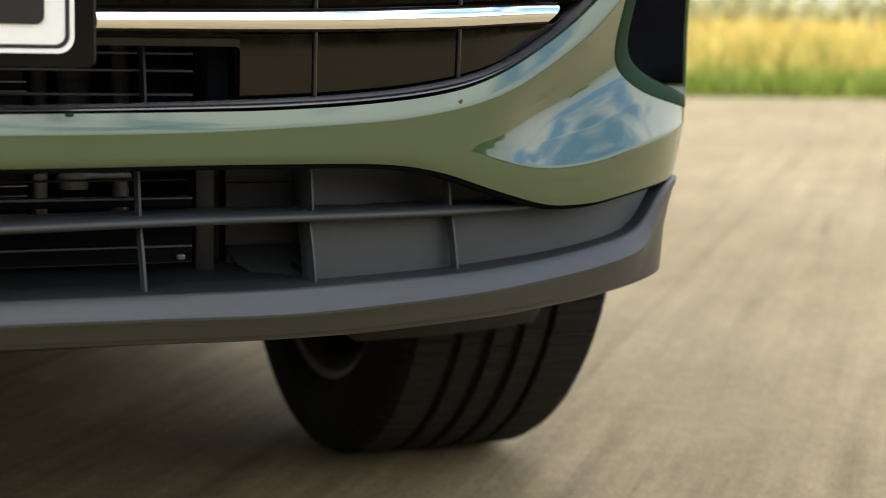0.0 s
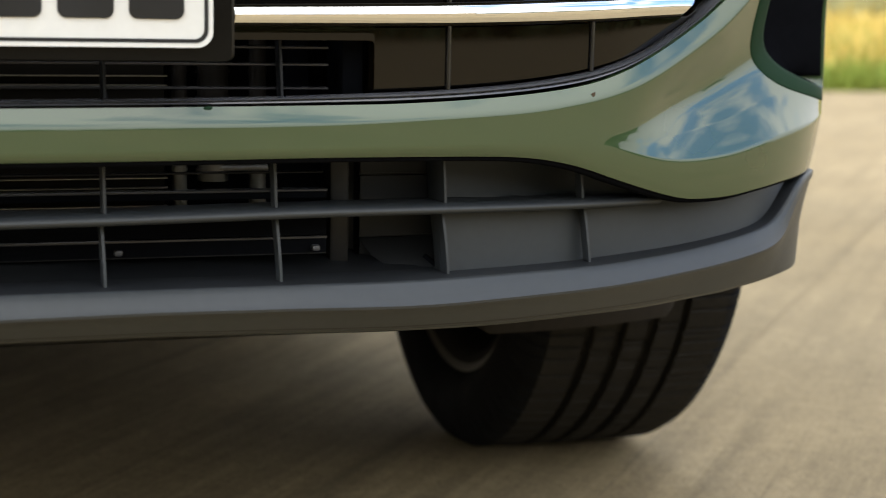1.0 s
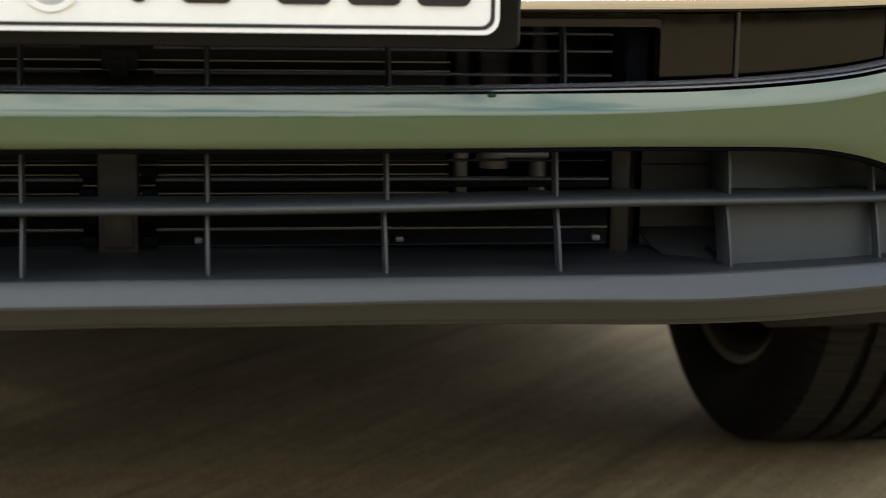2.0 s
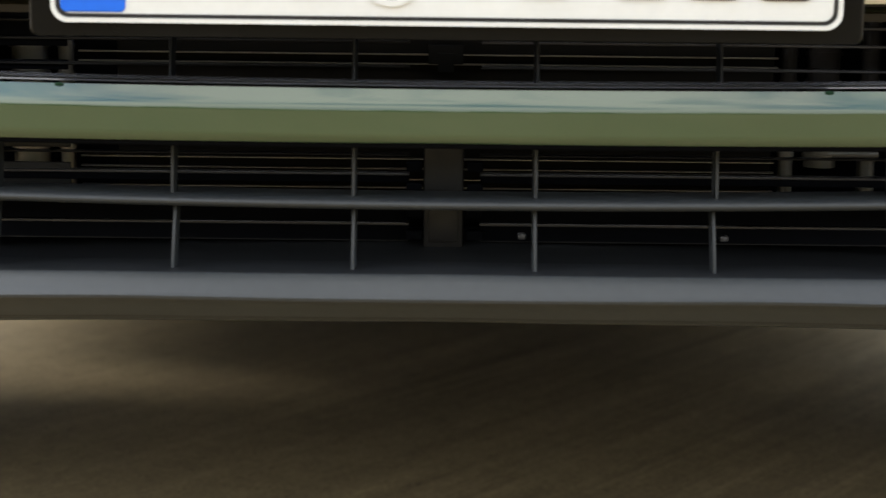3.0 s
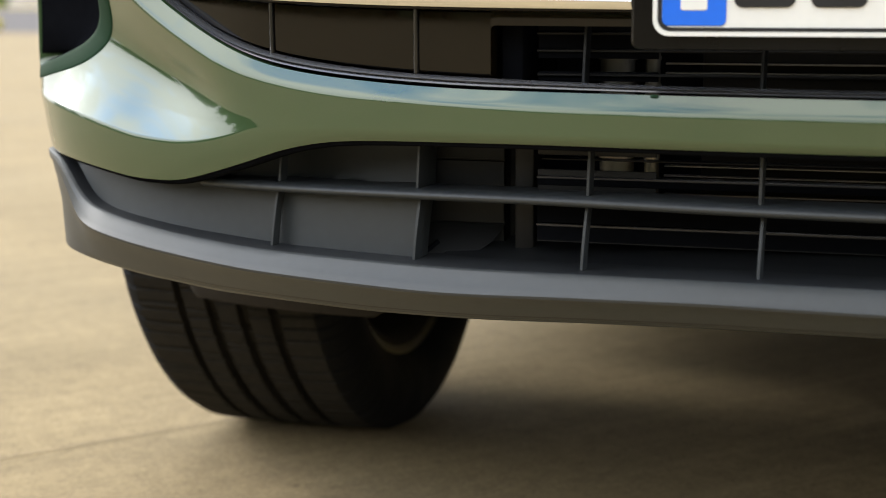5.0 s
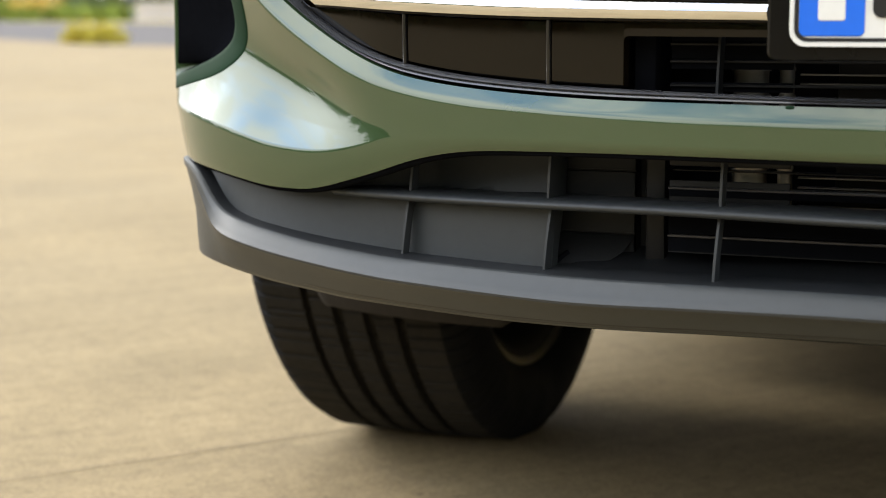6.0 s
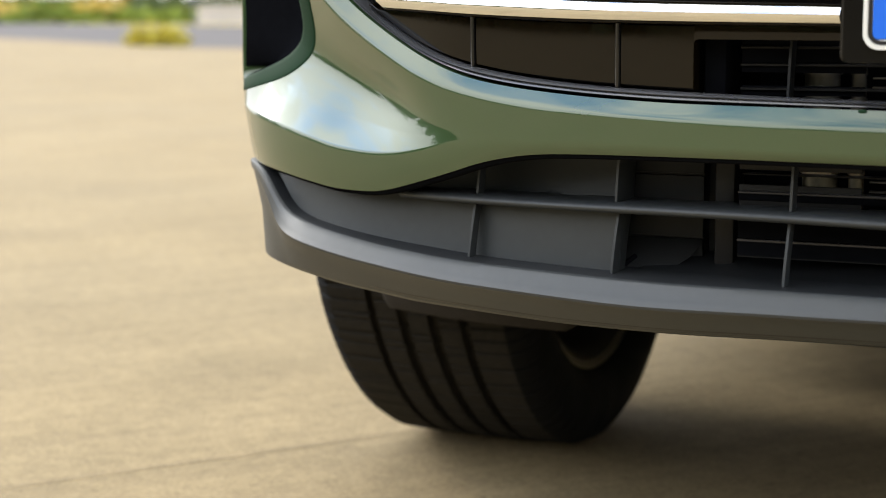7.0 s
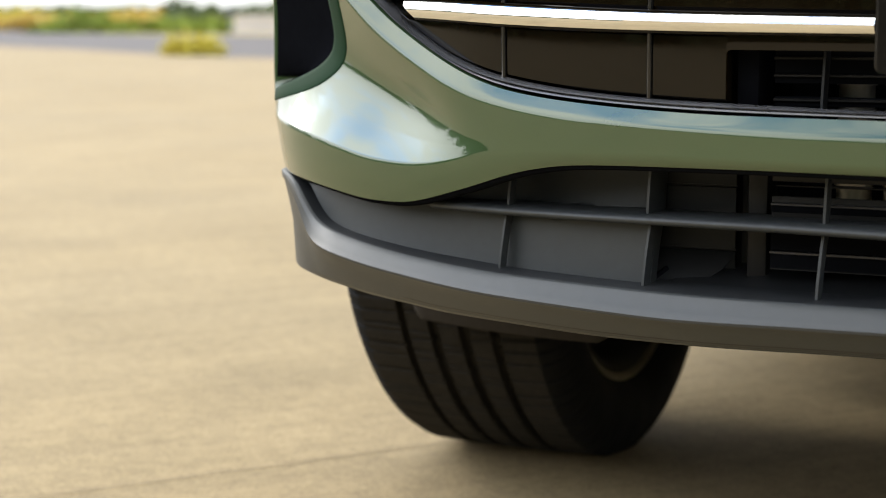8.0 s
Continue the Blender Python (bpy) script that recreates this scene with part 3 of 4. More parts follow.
for z in (.4178, .4100, .4016, .3951, .4920, .4993):
    rail("tube", -.285, .258, .1785, z, .0007, .006, TUBE)
part("post", box_mesh("post", -.016, .0145, .128, .15, .345, .475, POST, .003), core, "centre post of the shutter")
part("post_rib", box_mesh("post_rib", -.0125, .011, .1265, .13, .36, .398, POST, .002), core)
for sg in (-1, 1):
    a, b = sorted((sg * .3884, sg * .405))
    part("post", box_mesh("post", a, b, .165, .20, .34, .47, POST, .003), core)
    a, b = sorted((sg * .352, sg * .372))
    part("post", box_mesh("post", a, b, .17, .20, .47, .54, VOID, .003), core)
    a, b = sorted((sg * .017, sg * .029))
    for hz in (.366, .383, .402, .418):
        part("hinge", box_mesh("hinge", a, b, .128, .142, hz - .004, hz + .003, VOID, .001), core)
    # shutter flaps: a black leaf under a grey bead; the lowest stands closed
    a, b = sorted((sg * .027, sg * .379))
    for z, low in ((.4110, .0065), (.3730, .013), (.3905, .016)):
        part("flap", box_mesh("flap", a, b, .137, .141, z - low, z - .0005, VOID, .0008), core)
    if sg < 0:   # these flaps stand half closed
        for lo, hi, mat in ((.4285, .4386, FLAP), (.3954, .4172, FLAP), (.487, .4945, VOID), (.5045, .54, VOID)):
            part("flap", box_mesh("flap", a, -.284, .1385, .141, lo, hi, mat, .0008), core)
    rail("slat", a, b, .135, .4110, .0011, .012, SLAT)
    rail("slat", a, b, .135, .3730, .0012, .012, SLAT)
    rail("slat", a, b, .137, .3600, .0007, .012, FLAP)
    rail("slat", a, b, .150, .4240, .0007, .010, FLAP)
    for z in (0.5239, 0.5106, 0.492):
        rail("slat", a, b, .135, z, .0011, .012, SLAT if sg > 0 else FLAP)


def cooler_pipe(x0, x1, low, high, mat):
    r = (x1 - x0) / 2
    bm = bmesh.new()
    bmesh.ops.create_cone(bm, cap_ends=True, segments=24, radius1=r, radius2=r, depth=high - low, matrix=Matrix.Translation(((x0 + x1) / 2, .188 + r * .3, (high + low) / 2)))
    for z in (low + .009, low + .031):
        bmesh.ops.create_cone(bm, cap_ends=True, segments=24, radius1=r * 1.12, radius2=r * 1.12, depth=.003, matrix=Matrix.Translation(((x0 + x1) / 2, .188 + r * .3, z)))
    part("pipe", from_bm("pipe", bm, mat), core, "aluminium cooler tank")


# light and shade sit in the pipes' colours: left brightest, upper right darkest
for x0, x1 in ((.263, .275), (.284, .309), (.326, .340), (-.340, -.312), (-.303, -.291)):
    cooler_pipe(x0, x1, .414 if x0 == .284 else .393, .47, PIPE if x0 > 0 else METAL)
    cooler_pipe(x0, x1, .472, .55, SHIELD if x0 > 0 else PIPE)
bm = bmesh.new()
bmesh.ops.create_cone(bm, cap_ends=True, segments=16, radius1=.0035, radius2=.0035, depth=.044, matrix=Matrix.Translation((.318, .183, .4245)) @ Matrix.Rotation(radians(90), 4, "Y"))
part("pipe", from_bm("pipe", bm, PIPE), core, "thin aluminium cross pipe")
for bx in (.059, .213, .369):
    bm = bmesh.new()
    bmesh.ops.create_cube(bm, size=1, matrix=Matrix.Translation((bx, .133, .3650)) @ Matrix.Diagonal((.0066, .008, .0048, 1)))
    bmesh.ops.bevel(bm, geom=bm.edges[:], offset=.0016, segments=2, affect="EDGES", profile=.5)
    part("bolt", from_bm("bolt", bm, BOLT), core)


# the whole pack sits close behind the blade
NEARER = Matrix.Translation((0, -1.09, .56)) @ Matrix.Scale(.963, 4) @ Matrix.Translation((0, 1.09, -.56))
for piece in (core, *core.children):
    piece.data.transform(NEARER)


# ---------------------------------------------------------------- upper grille
trim_rows = []
xt = spread(-.86, .86, 360)
for u, d in ((.3, .036), (.85, .030), (.97, .026), (1.0, .0225), (.92, .0165), (.82, .0135), (.70, .0120), (.64, .0125), (.62, .016), (.55, .016), (.53, .0125), (.47, .0105), (.32, .0098), (.24, .012), (.2, .02), (.05, .021), (0, .04)):
    trim_rows.append([skin(x, green_top(x) + (trim_top(x) - green_top(x)) * u, d + scoop_depth(x) * .45) for x in xt])
grille = part("upper_grille", finish("upper_grille", *sheet(trim_rows, flip=True), TRIM, 40), car, "satin black lower grille surround")


chrome_mid = curve_of((.28, .5492), (.456, .5522), (.579, .5568), (.673, .562), (.70, .5628))
chrome_half = curve_of((.28, .0056), (.457, .0067), (.58, .0074), (.65, .0072), (.70, .0070), soft=0)


def pane(xa, xb_, lo, hi, sg, name="panel", more=()):
    xs_ = [sg * v for v in sorted((*spread(xa + .0012, xb_ - .0012, 26), *more))]
    rows = [[skin(x, lo(x), .032) for x in xs_]]
    for u, d in ((0, .0245), (.03, .0222), (.5, .022), (.97, .0222), (1, .0245)):
        rows.append([skin(x, lo(x) + (hi(x) - lo(x)) * u, d + scoop_depth(x) * .4) for x in xs_])
    rows.append([skin(x, hi(x), .05) for x in xs_])
    return part(name, finish(name, *sheet(rows, flip=sg < 0), PIANO, 30), grille, "gloss black grille panel")


for sg in (-1, 1):
    low = lambda x: trim_top(x) + .0015
    mid_lo = lambda x: chrome_mid(x) - chrome_half(x) - .002
    mid_hi = lambda x: max(chrome_mid(x) + chrome_half(x) + .002, trim_top(x) + .002)
    # the inner panel reaches over the open part, with a rounded corner
    corner = lambda x: .5315 if x < .3945 else low(x) if x > .3982 else .5275 + .004 * math.sqrt(max(0, 1 - ((x - .3945) / .0037) ** 2))
    pane(.284, .460, lambda x: corner(abs(x)), mid_lo, sg, more=(.3946, .3956, .3964, .3971, .3976, .3979, .3981, .39815, .39825, .3983))
    pane(.462, .592, low, mid_lo, sg)
    pane(.594, .705, low, lambda x: max(trim_top(x) + .003, mid_lo(x)), sg)
    for a, b in ((.284, .460), (.462, .592), (.594, .76)):
        pane(a, b, mid_hi, lambda x: .66, sg)
    for rx in (.461, .593):
        rows = []
        for z in np.linspace(trim_top(rx), .66, 20):
            c = skin(sg * rx, z, .0195 + scoop_depth(rx) * .4)
            rows.append([c + Vector((dx, dy, 0)) for dx, dy in ((-.0024, .012), (-.0021, .0018), (-.0010, .0002), (0, -.0003), (.0010, .0002), (.0021, .0018), (.0024, .012))])
        part("rib", finish("rib", *sheet(rows, flip=False), RIB, 40), grille)
    xc = spread(.2845, .6985, 160)

    def tip(u, more=0.0):
        """Places along the strip, whose end is cut aslant with rounded corners."""
        w = max(-1.0, min(1.0, u))
        e = .6882 + .0072 * w - .0028 * max(w, 0) ** 6 + more
        return [sg * (.2845 + (v - .2845) * (e - .2845) / (.6985 - .2845)) for v in xc]

    rows = []
    for u, d in ((1.06, .025), (1.04, .016), (.95, .0137), (.5, .0118), (.1, .0108), (-.1, .0108), (-.5, .0116), (-.95, .0134), (-1.04, .016), (-1.06, .025)):
        rows.append([skin(x, chrome_mid(x) + chrome_half(x) * u, d + scoop_depth(x) * .4) for x in tip(u)])
    v, f = sheet(rows, flip=sg > 0)
    nc = len(xc)
    f.append(tuple(range(0, nc * len(rows), nc)))
    part("chrome_strip", finish("chrome_strip", v, f, CHROME, 20), grille, "polished chrome strip")
    rows = []
    for u, d in ((1.12, .03), (1.10, .0195), (1.0, .0185), (-1.0, .0185), (-1.10, .0195), (-1.12, .03)):
        rows.append([skin(x, chrome_mid(x) + (chrome_half(x) + .0015) * u, d + scoop_depth(x) * .4) for x in tip(u, .0042)])
    part("strip_surround", finish("strip_surround", *sheet(rows, flip=sg > 0), PIANO, 40), grille, "black surround of the chrome strip")
    for fx in (.0655, .198, .3335):
        top = .531 if fx > .28 else .52
        fin(sg * fx, .487, top, .045, .05, grille, SHELF, .003, .012)
    # dark cheek beside the open part
    part("cheek", box_mesh("cheek", min(sg * .3745, sg * .392), max(sg * .3745, sg * .392), .085, .15, .487, .533, VOID, .003), grille)

bm = bmesh.new()
for w, y0, y1, z in ((.05, .135, .15, .499), (.026, .122, .138, .502), (.012, .115, .13, .4965)):
    bmesh.ops.create_cube(bm, size=1, matrix=Matrix.Translation((0, (y0 + y1) / 2, z)) @ Matrix.Diagonal((w, y1 - y0, .014, 1)))
part("latch", from_bm("latch", bm, BLACK), grille, "black latch bracket")


# ---------------------------------------------------------------- number plate
def rounded(w, h, r, n=8):
    pts = []
    for cx, cz, a0 in ((w / 2 - r, h / 2 - r, 0), (-w / 2 + r, h / 2 - r, 90), (-w / 2 + r, -h / 2 + r, 180), (w / 2 - r, -h / 2 + r, 270)):
        for i in range(n + 1):
            a = radians(a0 + 90 * i / n)
            pts.append((cx + r * math.cos(a), cz + r * math.sin(a)))
    return pts


def slab(name, outline, y_front, y_back, mat, x=0.0, z=0.0, edge=.0006):
    n = len(outline)
    cx = sum(p[0] for p in outline) / n
    cz = sum(p[1] for p in outline) / n
    k = lambda p, e: (cx + (p[0] - cx) * (1 - e / max(abs(p[0] - cx), abs(p[1] - cz), 1e-6)), cz + (p[1] - cz) * (1 - e / max(abs(p[0] - cx), abs(p[1] - cz), 1e-6)))
    rows = [[Vector((x + p[0], y_back, z + p[1])) for p in outline], [Vector((x + p[0], y_front + edge, z + p[1])) for p in outline],
            [Vector((x + k(p, edge)[0], y_front, z + k(p, edge)[1])) for p in outline]]
    v, f = sheet(rows, closed=True)
    f.append(tuple(range(2 * n, 3 * n)))
    return finish(name, v, f, mat, 30)


def ring(name, outer, inner, y_front, y_back, mat, x=0.0, z=0.0):
    rows = [[Vector((x + p[0], y, z + p[1])) for p in o] for o, y in ((outer, y_back), (outer, y_front), (inner, y_front), (inner, y_back))]
    return finish(name, *sheet(rows, closed=True), mat, 30)


PZ = .5820
holder = part("plate_holder", slab("plate_holder", rounded(.552, .129, .006), -.004, .03, HOLDER, 0, PZ, .002), car, "black plate holder")
for sg in (-1, 1):
    part("holder_foot", box_mesh("holder_foot", min(sg * .270, sg * .2765), max(sg * .270, sg * .2765), .0, .03, .5205, .6, HOLDER, .002), holder)
plate = part("number_plate", slab("number_plate", rounded(.52, .11, .011), -.0085, -.0045, PLATE_WHITE, 0, PZ), car, "white number plate with a blue band")
part("plate_rim", ring("plate_rim", rounded(.52, .11, .011), rounded(.5145, .1045, .009), -.0105, -.0075, PLATE_WHITE, 0, PZ), plate, "raised pale rim")
part("plate_border", ring("plate_border", rounded(.5135, .1035, .0085), rounded(.5085, .0985, .007), -.0092, -.0075, INK, 0, PZ), plate, "thin black border")
part("country_band", slab("country_band", rounded(.043, .0965, .004), -.0095, -.0082, PLATE_BLUE, -.2325, PZ), plate, "blue country band")
part("country_mark", slab("country_mark", rounded(.018, .02, .002), -.0101, -.009, PLATE_WHITE, -.2325, PZ - .028), plate, "small white mark")
for cx, w in ((-.186, .040), (-.138, .036), (-.089, .036), (.020, .012), (.064, .034), (.128, .037), (.175, .037), (.222, .037)):
    part("character_bar", slab("character_bar", rounded(w, .073, .006), -.0102, -.0082, INK, cx, PZ + .0005), plate, "black character bar")
part("seal_disc", slab("seal_disc", rounded(.0395, .0395, .0197, 12), -.0096, -.0082, SEAL_GREY, -.0365, PZ - .023), plate, "round grey seal")
part("seal_ring", ring("seal_ring", rounded(.0395, .0395, .0197, 12), rounded(.031, .031, .0154, 12), -.0101, -.009, PLATE_WHITE, -.0365, PZ - .023), plate)


# ---------------------------------------------------------------- wheels
WR, WX, WY = .362, .830, .838


def tread(prof_, n=756):
    """The tyre's rings, with cross cuts in the shoulders and fine slanted cuts in the ribs."""
    rnd = random.Random(17)
    shoulder, ribs = set(), set()
    k = j = 0
    while k < n:
        shoulder.add(k)
        k += rnd.choice((6, 7, 9, 12))
    while j < n:
        ribs.add(j)
        j += rnd.choice((10, 13, 17))
    rows = []
    for a, r in prof_:
        row = []
        for i in range(n):
            t = 2 * math.pi * i / n
            side = abs(a) > .06
            at = (i + (0 if side else round(a * 150))) % n
            cut_ = .0055 if r > .339 and at in (shoulder if side else ribs) else 0
            row.append(Vector((a, (r - cut_) * math.sin(t), (r - cut_) * math.cos(t))))
        rows.append(row)
    return rows


def revolve(profile, n=96):
    """profile of (across, radius), turned about the x axis."""
    return [[Vector((a, r * math.sin(2 * math.pi * i / n), r * math.cos(2 * math.pi * i / n))) for i in range(n)] for a, r in profile]


def build_wheel(x, y, sg):
    prof = [(-.104, .262), (-.113, .269), (-.122, .286), (-.1255, .304), (-.123, .325), (-.117, .342), (-.110, .3515), (-.098, .3575)]
    for c, w in ((-.055, .0115), (-.0205, .0125), (.014, .0125), (.0485, .0095)):
        top = .3575 + .0025 * (1 - (c / .098) ** 2)
        prof += [(c - w / 2, top), (c - w / 2 + .001, top - .010), (c + w / 2 - .001, top - .010), (c + w / 2, top)]
    prof += [(-a, r) for a, r in prof[7::-1]]
    prof = [(a * 1.08, r) for a, r in prof]
    rim = [(-.108, .258), (-.111, .251), (-.106, .243), (-.092, .237), (-.055, .226), (.0, .220), (.05, .220), (.052, .10), (.06, .06), (.07, .06), (.072, .1), (.075, .225), (.1, .243), (.104, .25), (.102, .258)]
    wheel = part("wheel", finish("wheel", *sheet(revolve([(a * sg, r) for a, r in rim], 72), closed=True, flip=sg > 0), BARREL, 40), car, "dark alloy wheel")
    wheel.location = (x, y, WR - .004)
    flange = [(-.111, .2680), (-.1145, .2615), (-.1105, .2535), (-.104, .2500), (-.092, .2480), (-.088, .2400), (-.070, .2380)]
    part("rim_flange", finish("rim_flange", *sheet(revolve([(a * sg, r) for a, r in flange], 72), closed=True, flip=sg > 0), ALLOY, 50), wheel, "dull beige alloy rim edge")
    rings = tread([(a * sg, r) for a, r in prof])
    tyre = part("tyre", finish("tyre", *join(sheet(rings[:8], closed=True, flip=sg > 0), sheet(rings[-8:], closed=True, flip=sg > 0)), RUBBER, 30), wheel, "black tyre sidewalls")
    part("tread", finish("tread", *sheet(rings[7:-7], closed=True, flip=sg > 0), TREAD, 30), wheel, "dusty grooved tyre tread")
    bm = bmesh.new()
    bmesh.ops.create_cone(bm, cap_ends=True, segments=48, radius1=.155, radius2=.155, depth=.022, matrix=Matrix.Translation((-sg * .01, 0, 0)) @ Matrix.Rotation(radians(90), 4, "Y"))
    bmesh.ops.create_cone(bm, cap_ends=True, segments=24, radius1=.075, radius2=.05, depth=.09, matrix=Matrix.Translation((-sg * .05, 0, 0)) @ Matrix.Rotation(radians(90), 4, "Y"))
    part("brake_disc", from_bm("brake_disc", bm, BLACK), wheel, "dark brake disc and hub")
    return wheel


for wy in (WY, WY + 2.68):
    for sg in (-1, 1):
        build_wheel(sg * WX, wy, sg)


# ---------------------------------------------------------------- underside and the rest of the body
def build_floor():
    rows = [[Vector((x * k, y, z)) for x in np.linspace(-1, 1, 9)] for y, k, z in
            ((.12, .55, .303), (.30, .60, .262), (.44, .60, .231), (.60, .60, .198), (1.24, .60, .172), (1.32, .84, .162), (3.10, .84, .162), (3.2, .6, .25), (3.9, .6, .27), (4.0, .84, .3), (4.45, .84, .36))]
    return part("undertray", finish("undertray", *sheet(rows, flip=True), BLACK, 30), car, "black plastic undertray")


build_floor()
for sg in (-1, 1):
    for wy in (WY, WY + 2.68):
        arch = [[Vector((sg * x, wy + .40 * math.cos(a), .36 + .40 * math.sin(a))) for a in np.linspace(radians(-12), radians(192), 30)] for x in (.60, .75, .925)]
        part("wheel_arch", finish("wheel_arch", *sheet(arch, flip=sg > 0), BLACK, 60), car, "black wheel arch liner")
    rows = []
    for y, z in ((.38, .31), (.405, .245), (.410, .233), (.414, .2275), (.430, .2275), (.45, .26), (.46, .31)):
        rows.append([Vector((sg * x, y + .05 * (max(x - .62, 0) / .22) ** 2, z + (.085 * ease(.842, .863, x) + .085 * (1 - ease(.560, .615, x))) * (1 if z < .3 else 0))) for x in np.linspace(.53, .863, 40)])
    part("wheel_deflector", finish("wheel_deflector", *sheet(rows, flip=sg < 0), SHIELD, 40), car, "black air deflector ahead of the tyre")

# body above the bumper: bonnet, sides, roof and tail as one shell of cross-sections
STATIONS = ((.13, .80, .68, .74, .76), (.30, .90, .68, .82, .86), (.50, .925, .45, .88, .93), (1.10, .93, .32, .96, 1.04), (1.35, .93, .295, .98, 1.12), (1.95, .93, .295, 1.0, 1.52),
            (2.40, .93, .295, 1.02, 1.63), (3.20, .93, .295, 1.03, 1.62), (3.90, .925, .30, 1.03, 1.52), (4.30, .90, .32, 1.02, 1.15), (4.50, .84, .38, .95, .98))


def body_rows():
    out = []
    ys = np.linspace(.13, 4.5, 90)
    tab = np.array(STATIONS)
    for y in ys:
        w, z0, zb, zt = (float(np.interp(y, tab[:, 0], tab[:, i])) for i in (1, 2, 3, 4))
        for wy in (WY, WY + 2.68):
            if abs(y - wy) < .40:
                z0 = max(z0, .36 + math.sqrt(.16 - (y - wy) ** 2))
        z0 = min(z0, zb - .06)
        cabin = min(max((zt - zb - .08) / .3, 0), 1)
        r = []
        for k in np.linspace(0, 1, 6):
            r.append((w * (.985 + .02 * math.sin(math.pi * k)), z0 + (zb - z0) * k))
        roof = w * (.985 - .30 * cabin)
        for k in np.linspace(.15, 1, 5):
            r.append((w * .985 + (roof - w * .985) * k, zb + (zt - zb) * (.92 * k)))
        for k in (.75, .4, 0):
            r.append((roof * k, zt * (1 - .012 * k * k)))
        half = [Vector((x, y, z)) for x, z in r]
        out.append(half + [Vector((-p.x, p.y, p.z)) for p in half[-2::-1]])
    return out


shell = part("body", finish("body", *sheet(body_rows(), flip=True), PAINT, 40), car, "glossy olive green body shell")
end = [[Vector((x, 4.5, z)) for x in np.linspace(-.83, .83, 8)] for z in (.38, .7, .97)]
part("tailgate", finish("tailgate", *sheet(end, flip=True), PAINT, 30), car)
nose = [[skin(x, z, d) for x in spread(-.86, .86, 60)] for z, d in ((.655, .05), (.70, .05), (.75, .08), (.765, .12), (.77, .2))]
part("nose_panel", finish("nose_panel", *sheet(nose), PAINT, 30), car, "olive green panel above the grille")

# ---------------------------------------------------------------- ground and distance
ground_me = finish("ground", [(-1500, -1500, -.006), (1500, -1500, -.006), (1500, 1500, -.006), (-1500, 1500, -.006)], [(0, 1, 2, 3)], FIELD, smooth=False)
tagged(new("ground", ground_me), "dry yellow-green meadow reaching the horizon", "ground", kind="structure")
EDGE = [(-90, 40), (-19.1, 21.4), (-15.9, 19.5), (-12.1, 16.7), (-10.6, 16.2), (-4, 14.6), (1.5, 11.4), (6.5, 9.5), (8.5, 9.2), (90, -9.3)]
pave = [(x, y, 0) for x, y in EDGE] + [(90, -90, 0), (-90, -90, 0)]
tagged(new("pavement", finish("pavement", pave, [tuple(range(len(pave)))[::-1]], CONCRETE, smooth=False)), "worn beige concrete apron with faint streaks", "pavement", kind="structure")
JOINT = material("dark_joint_filler", (0.258, 0.198, 0.110), rough=0.9, var=0.35, var_scale=5, fine=60)


def floor_joint(px, py, a, b, w):
    """A filled joint in the concrete through a point, along the slabs' direction, from a to b metres."""
    rnd = random.Random(int(px * 100))
    c, n = Vector((math.cos(radians(51)), math.sin(radians(51)), 0)), Vector((-math.sin(radians(51)), math.cos(radians(51)), 0))
    rows = [[], []]
    for k in range(121):
        m = Vector((px, py, .0015)) + c * (a + (b - a) * k / 120) + n * rnd.gauss(0, w * .25)
        h = w * rnd.uniform(.3, .7)
        rows[0].append(m - n * h)
        rows[1].append(m + n * h)
    tagged(new("joint", finish("joint", *sheet(rows, flip=True), JOINT, smooth=False)), "narrow dark filled joint between concrete slabs", "joint", kind="structure")


floor_joint(1.182, 1.019, -4, 9, .0032)
floor_joint(-1.12, .55, -3, .4, .0021)
road = [(-90, 39.6, -.003), (-19.1, 21.0, -.003), (-10.6, 15.9, -.003), (-2, 13, -.003), (12, 60, -.003), (-10, 35, -.003), (-24.2, 34, -.003), (-27.3, 35.7, -.003), (-40, 46.1, -.003), (-90, 80, -.003)]
tagged(new("road", finish("road", road, [tuple(range(len(road)))[::-1]], ASPHALT, smooth=False)), "grey asphalt strip beyond the concrete", "road", kind="structure")


def tufts(name, count, place, height, width, mat, seed, label, category="grass", lean=.35):
    rnd = random.Random(seed)
    verts, faces = [], []
    for _ in range(count):
        x, y = place(rnd)
        h, a = height * rnd.uniform(.55, 1.1), rnd.uniform(0, 2 * math.pi)
        w = width * rnd.uniform(.6, 1.3)
        dx, dy = math.cos(a) * w, math.sin(a) * w
        lx, ly = rnd.gauss(0, lean) * h, rnd.gauss(0, lean) * h
        o = len(verts)
        verts += [(x - dx, y - dy, -.01), (x + dx, y + dy, -.01), (x + dx * .7 + lx * .4, y + dy * .7 + ly * .4, h * .6), (x - dx * .7 + lx * .4, y - dy * .7 + ly * .4, h * .6), (x + lx, y + ly, h)]
        faces += [(o, o + 1, o + 2, o + 3), (o + 3, o + 2, o + 4)]
    return tagged(new(name, finish(name, verts, faces, mat, smooth=False)), label, category, kind="stuff")


def along(rnd, x0, x1, d0, d1):
    x = rnd.uniform(x0, x1)
    xs_, ys_ = zip(*EDGE)
    return x, float(np.interp(x, xs_, ys_)) + rnd.uniform(d0, d1)


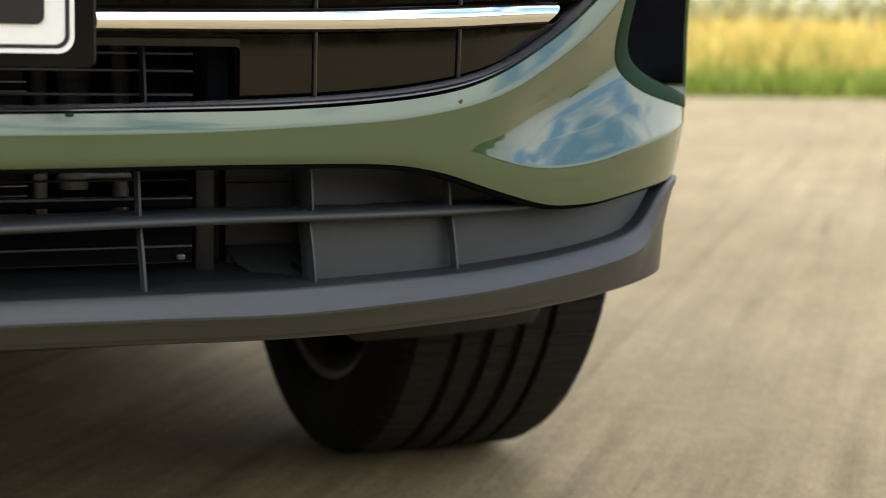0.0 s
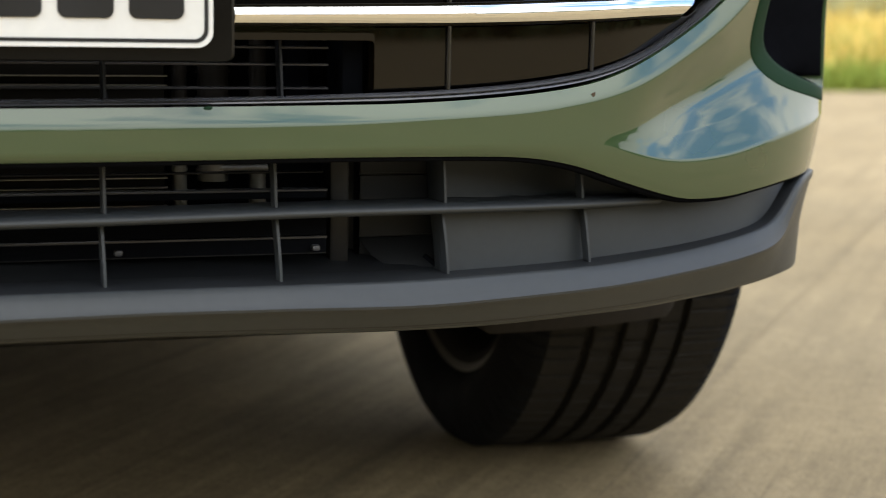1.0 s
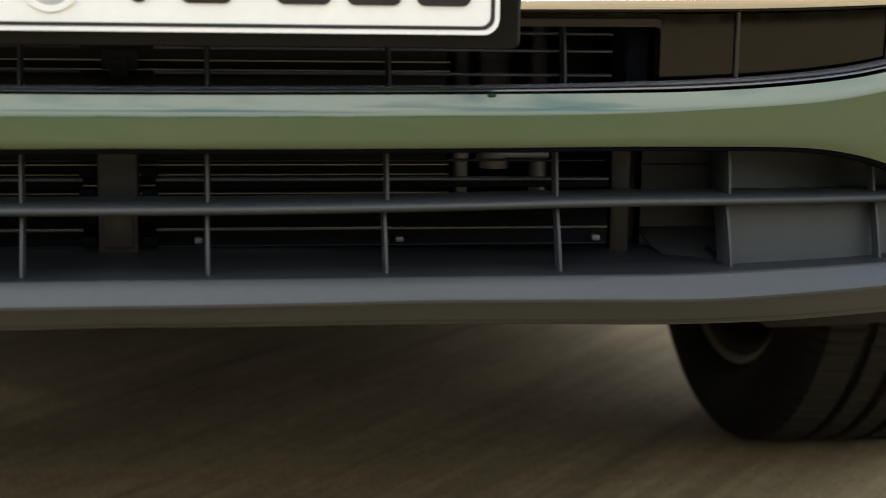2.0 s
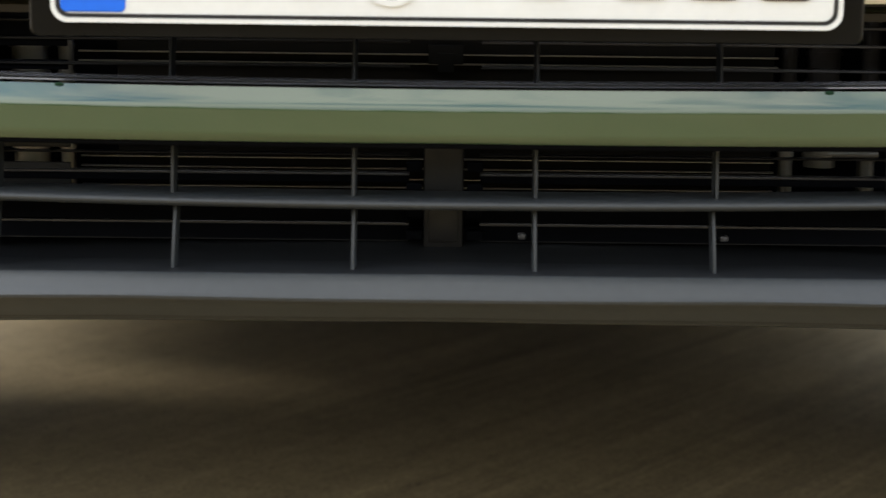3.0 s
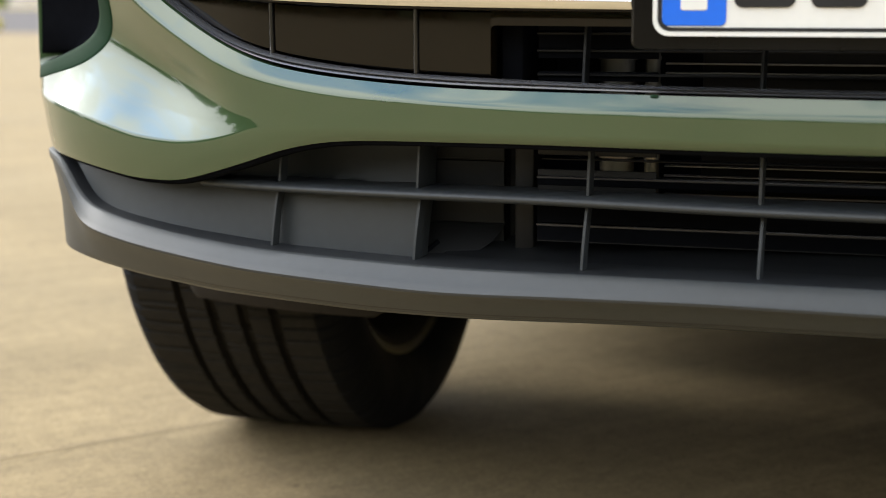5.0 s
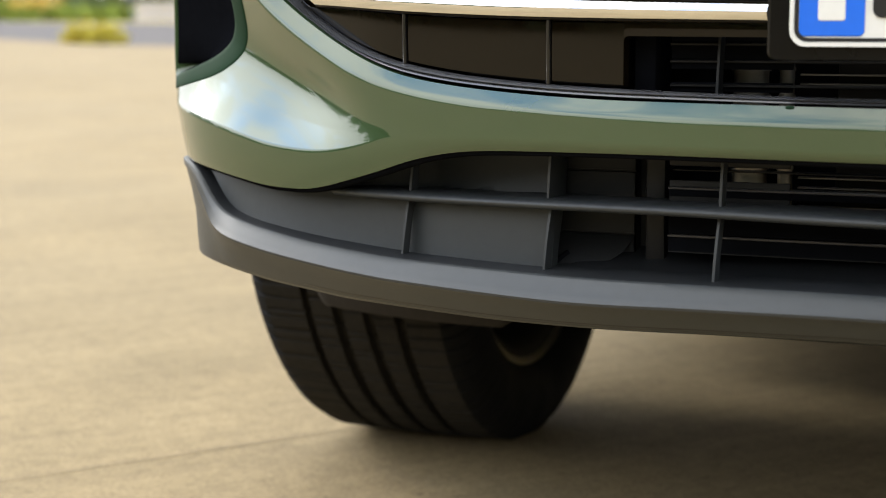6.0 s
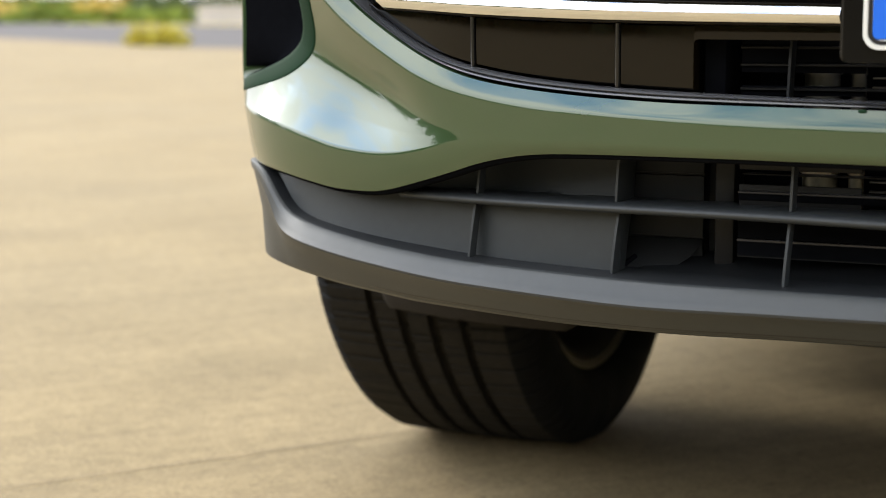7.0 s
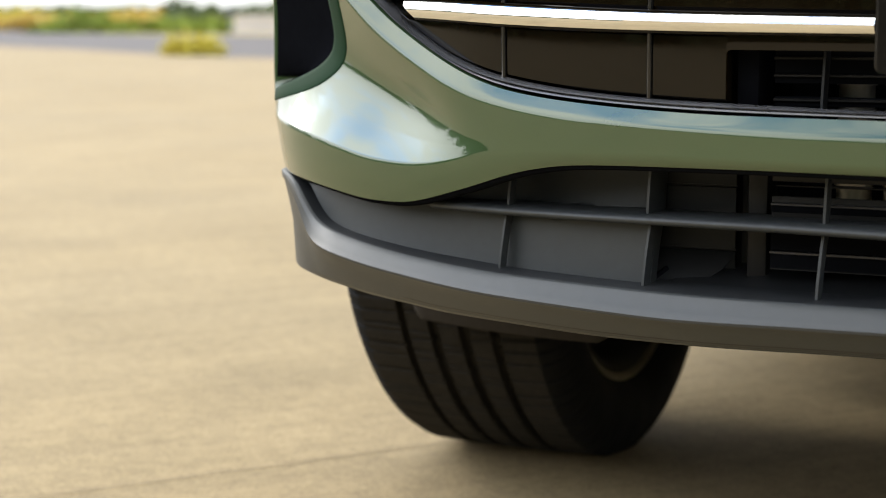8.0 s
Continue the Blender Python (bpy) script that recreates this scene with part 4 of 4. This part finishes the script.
tufts("grass_verge", 12000, lambda r: along(r, 3.5, 13, .05, 1.9), .24, .012, GRASS, 1, "lush green grass along the concrete edge")
tufts("meadow_grass", 1500, lambda r: along(r, 3.5, 13, .6, 2), .30, .014, STRAW, 8, "dry straw among the green verge")
tufts("meadow_grass", 5000, lambda r: along(r, 3, 18, 1.0, 8), .5, .014, GRASS, 9, "green grass mixed into the meadow")
tufts("meadow_grass", 22000, lambda r: along(r, 3, 20, .9, 9), .56, .009, STRAW, 2, "tall dry yellow meadow grass")
tufts("meadow_grass", 6000, lambda r: along(r, 0, 40, 9, 30), .75, .04, STRAW, 3, "tall dry yellow meadow grass")


def clump(name, cx, cy, w, h, count, leaf, mat, seed, label, category):
    """A bush or hedge of many small leaves in an uneven mass."""
    rnd = random.Random(seed)
    verts, faces = [], []
    for _ in range(count):
        u = rnd.uniform(-1, 1)
        top = h * (.55 + .45 * noise.noise(Vector((u * w * .35 + seed, seed * .7, 0)))) * math.sqrt(max(0, 1 - u ** 4)) + h * .15
        p = Vector((cx + u * w / 2, cy + rnd.gauss(0, .12) * min(w, 4 * h), abs(rnd.gauss(.5, .3)) * top))
        a, b = Vector((rnd.gauss(0, 1), rnd.gauss(0, 1), rnd.gauss(0, 1))).normalized() * leaf, Vector((rnd.gauss(0, 1), rnd.gauss(0, 1), rnd.gauss(0, 1))).normalized() * leaf
        o = len(verts)
        verts += [p - a, p + b, p + a, p - b]
        faces.append((o, o + 1, o + 2, o + 3))
    return tagged(new(name, finish(name, verts, faces, mat, smooth=False)), label, category, kind="stuff")


clump("bush", -12.2, 17.05, .85, .29, 1100, .035, BUSH, 5, "low yellow-green bush at the concrete edge", "bush")
clump("far_scrub", 62, 78, 130, 2.7, 30000, .30, HAZE, 31, "distant yellow-green scrub, paled for haze", "scrub")
clump("scrub", -27.5, 37.2, 7, .60, 2200, .10, GRASS, 41, "low green scrub beyond the asphalt", "scrub")
clump("scrub", -33.5, 42.5, 9, .66, 2600, .10, STRAW, 43, "dry yellow scrub beyond the asphalt", "scrub")
clump("scrub", -33.5, 44.5, 9, .70, 2200, .10, GRASS, 44, "low green scrub beyond the asphalt", "scrub")
clump("scrub", -42.5, 48.6, 9, .86, 2800, .12, BUSH, 42, "tall yellow scrub beyond the asphalt", "scrub")
clump("scrub", -31.4, 44.5, 3.2, .95, 1200, .12, LEAF, 45, "rounded dark green shrub beyond the asphalt", "scrub")
for k, (cx, cy, w, h) in enumerate(((-150, 150, 90, 1.9), (-95, 150, 60, 1.6), (-55, 165, 70, 1.9), (-20, 165, 60, 2.0))):
    clump("hedge", cx, cy, w, h, 3200, .4, LEAF, 20 + k, "distant dark green hedge and trees", "hedge")
# tall hedges close the apron on the other sides
for k, (ax, ay, bx, by) in enumerate(((-60, -38, -20, -44), (-22, -44, 20, -46), (18, -46, 62, -40), (60, -42, 80, -12), (-62, -36, -84, -6), (-85, -4, -92, 34))):
    for j in range(3):
        u = (j + .5) / 3
        clump("hedge", ax + (bx - ax) * u, ay + (by - ay) * u, 17, 7.5 if k in (2, 3) else 15.0 if k == 5 else 12.5, 3400, .85, LEAF, 60 + 3 * k + j, "tall dark green hedge round the apron", "hedge")


def marker_post(x, y, h):
    """A slim post with a short board across its top."""
    bm = bmesh.new()
    bmesh.ops.create_cone(bm, cap_ends=True, segments=12, radius1=.04, radius2=.032, depth=h + .04, matrix=Matrix.Translation((0, 0, h / 2 - .02)))
    post = tagged(new("marker_post", from_bm("marker_post", bm, POLE)), "slim blue-grey marker post beyond the asphalt", "post")
    part("board", box_mesh("board", -.14, .14, -.045, -.03, h - .13, h, POLE, .006), post)
    post.location = (x, y, 0)
    return post


def barrier(x, y, turn):
    """A low precast concrete barrier with a flared foot."""
    half = [(.20, 0), (.20, .07), (.12, .16), (.085, .46), (.07, .50)]
    prof_ = half + [(-a, b) for a, b in half[::-1]]
    v, f = sheet([[Vector((u, a, b)) for a, b in prof_] for u in (-1.46, -1.44, 1.44, 1.46)], flip=True)
    n = len(prof_)
    f += [tuple(range(n)), tuple(range(3 * n, 4 * n))[::-1]]
    ob = tagged(new("concrete_barrier", finish("concrete_barrier", v, f, BARRIER, 25)), "low pale grey precast concrete barrier", "barrier", "barriers beyond the asphalt")
    ob.matrix_world = pose(x, y, 0, 0, 0, turn)
    return ob


POLE = material("weathered_pole", (0.12, 0.14, 0.17), rough=0.8, var=0.2, var_scale=3)
BARRIER = material("pale_precast_concrete", (0.46, 0.42, 0.39), rough=0.9, var=0.15, var_scale=2, fine=30)
marker_post(-23.1, 35.2, .68)
first = barrier(-22.3, 36.6, 3)
for k in range(1, 4):
    copy_thing(first, pose(-22.3 + 3.0 * k, 36.6 + .16 * k, 0, 0, 0, 3))
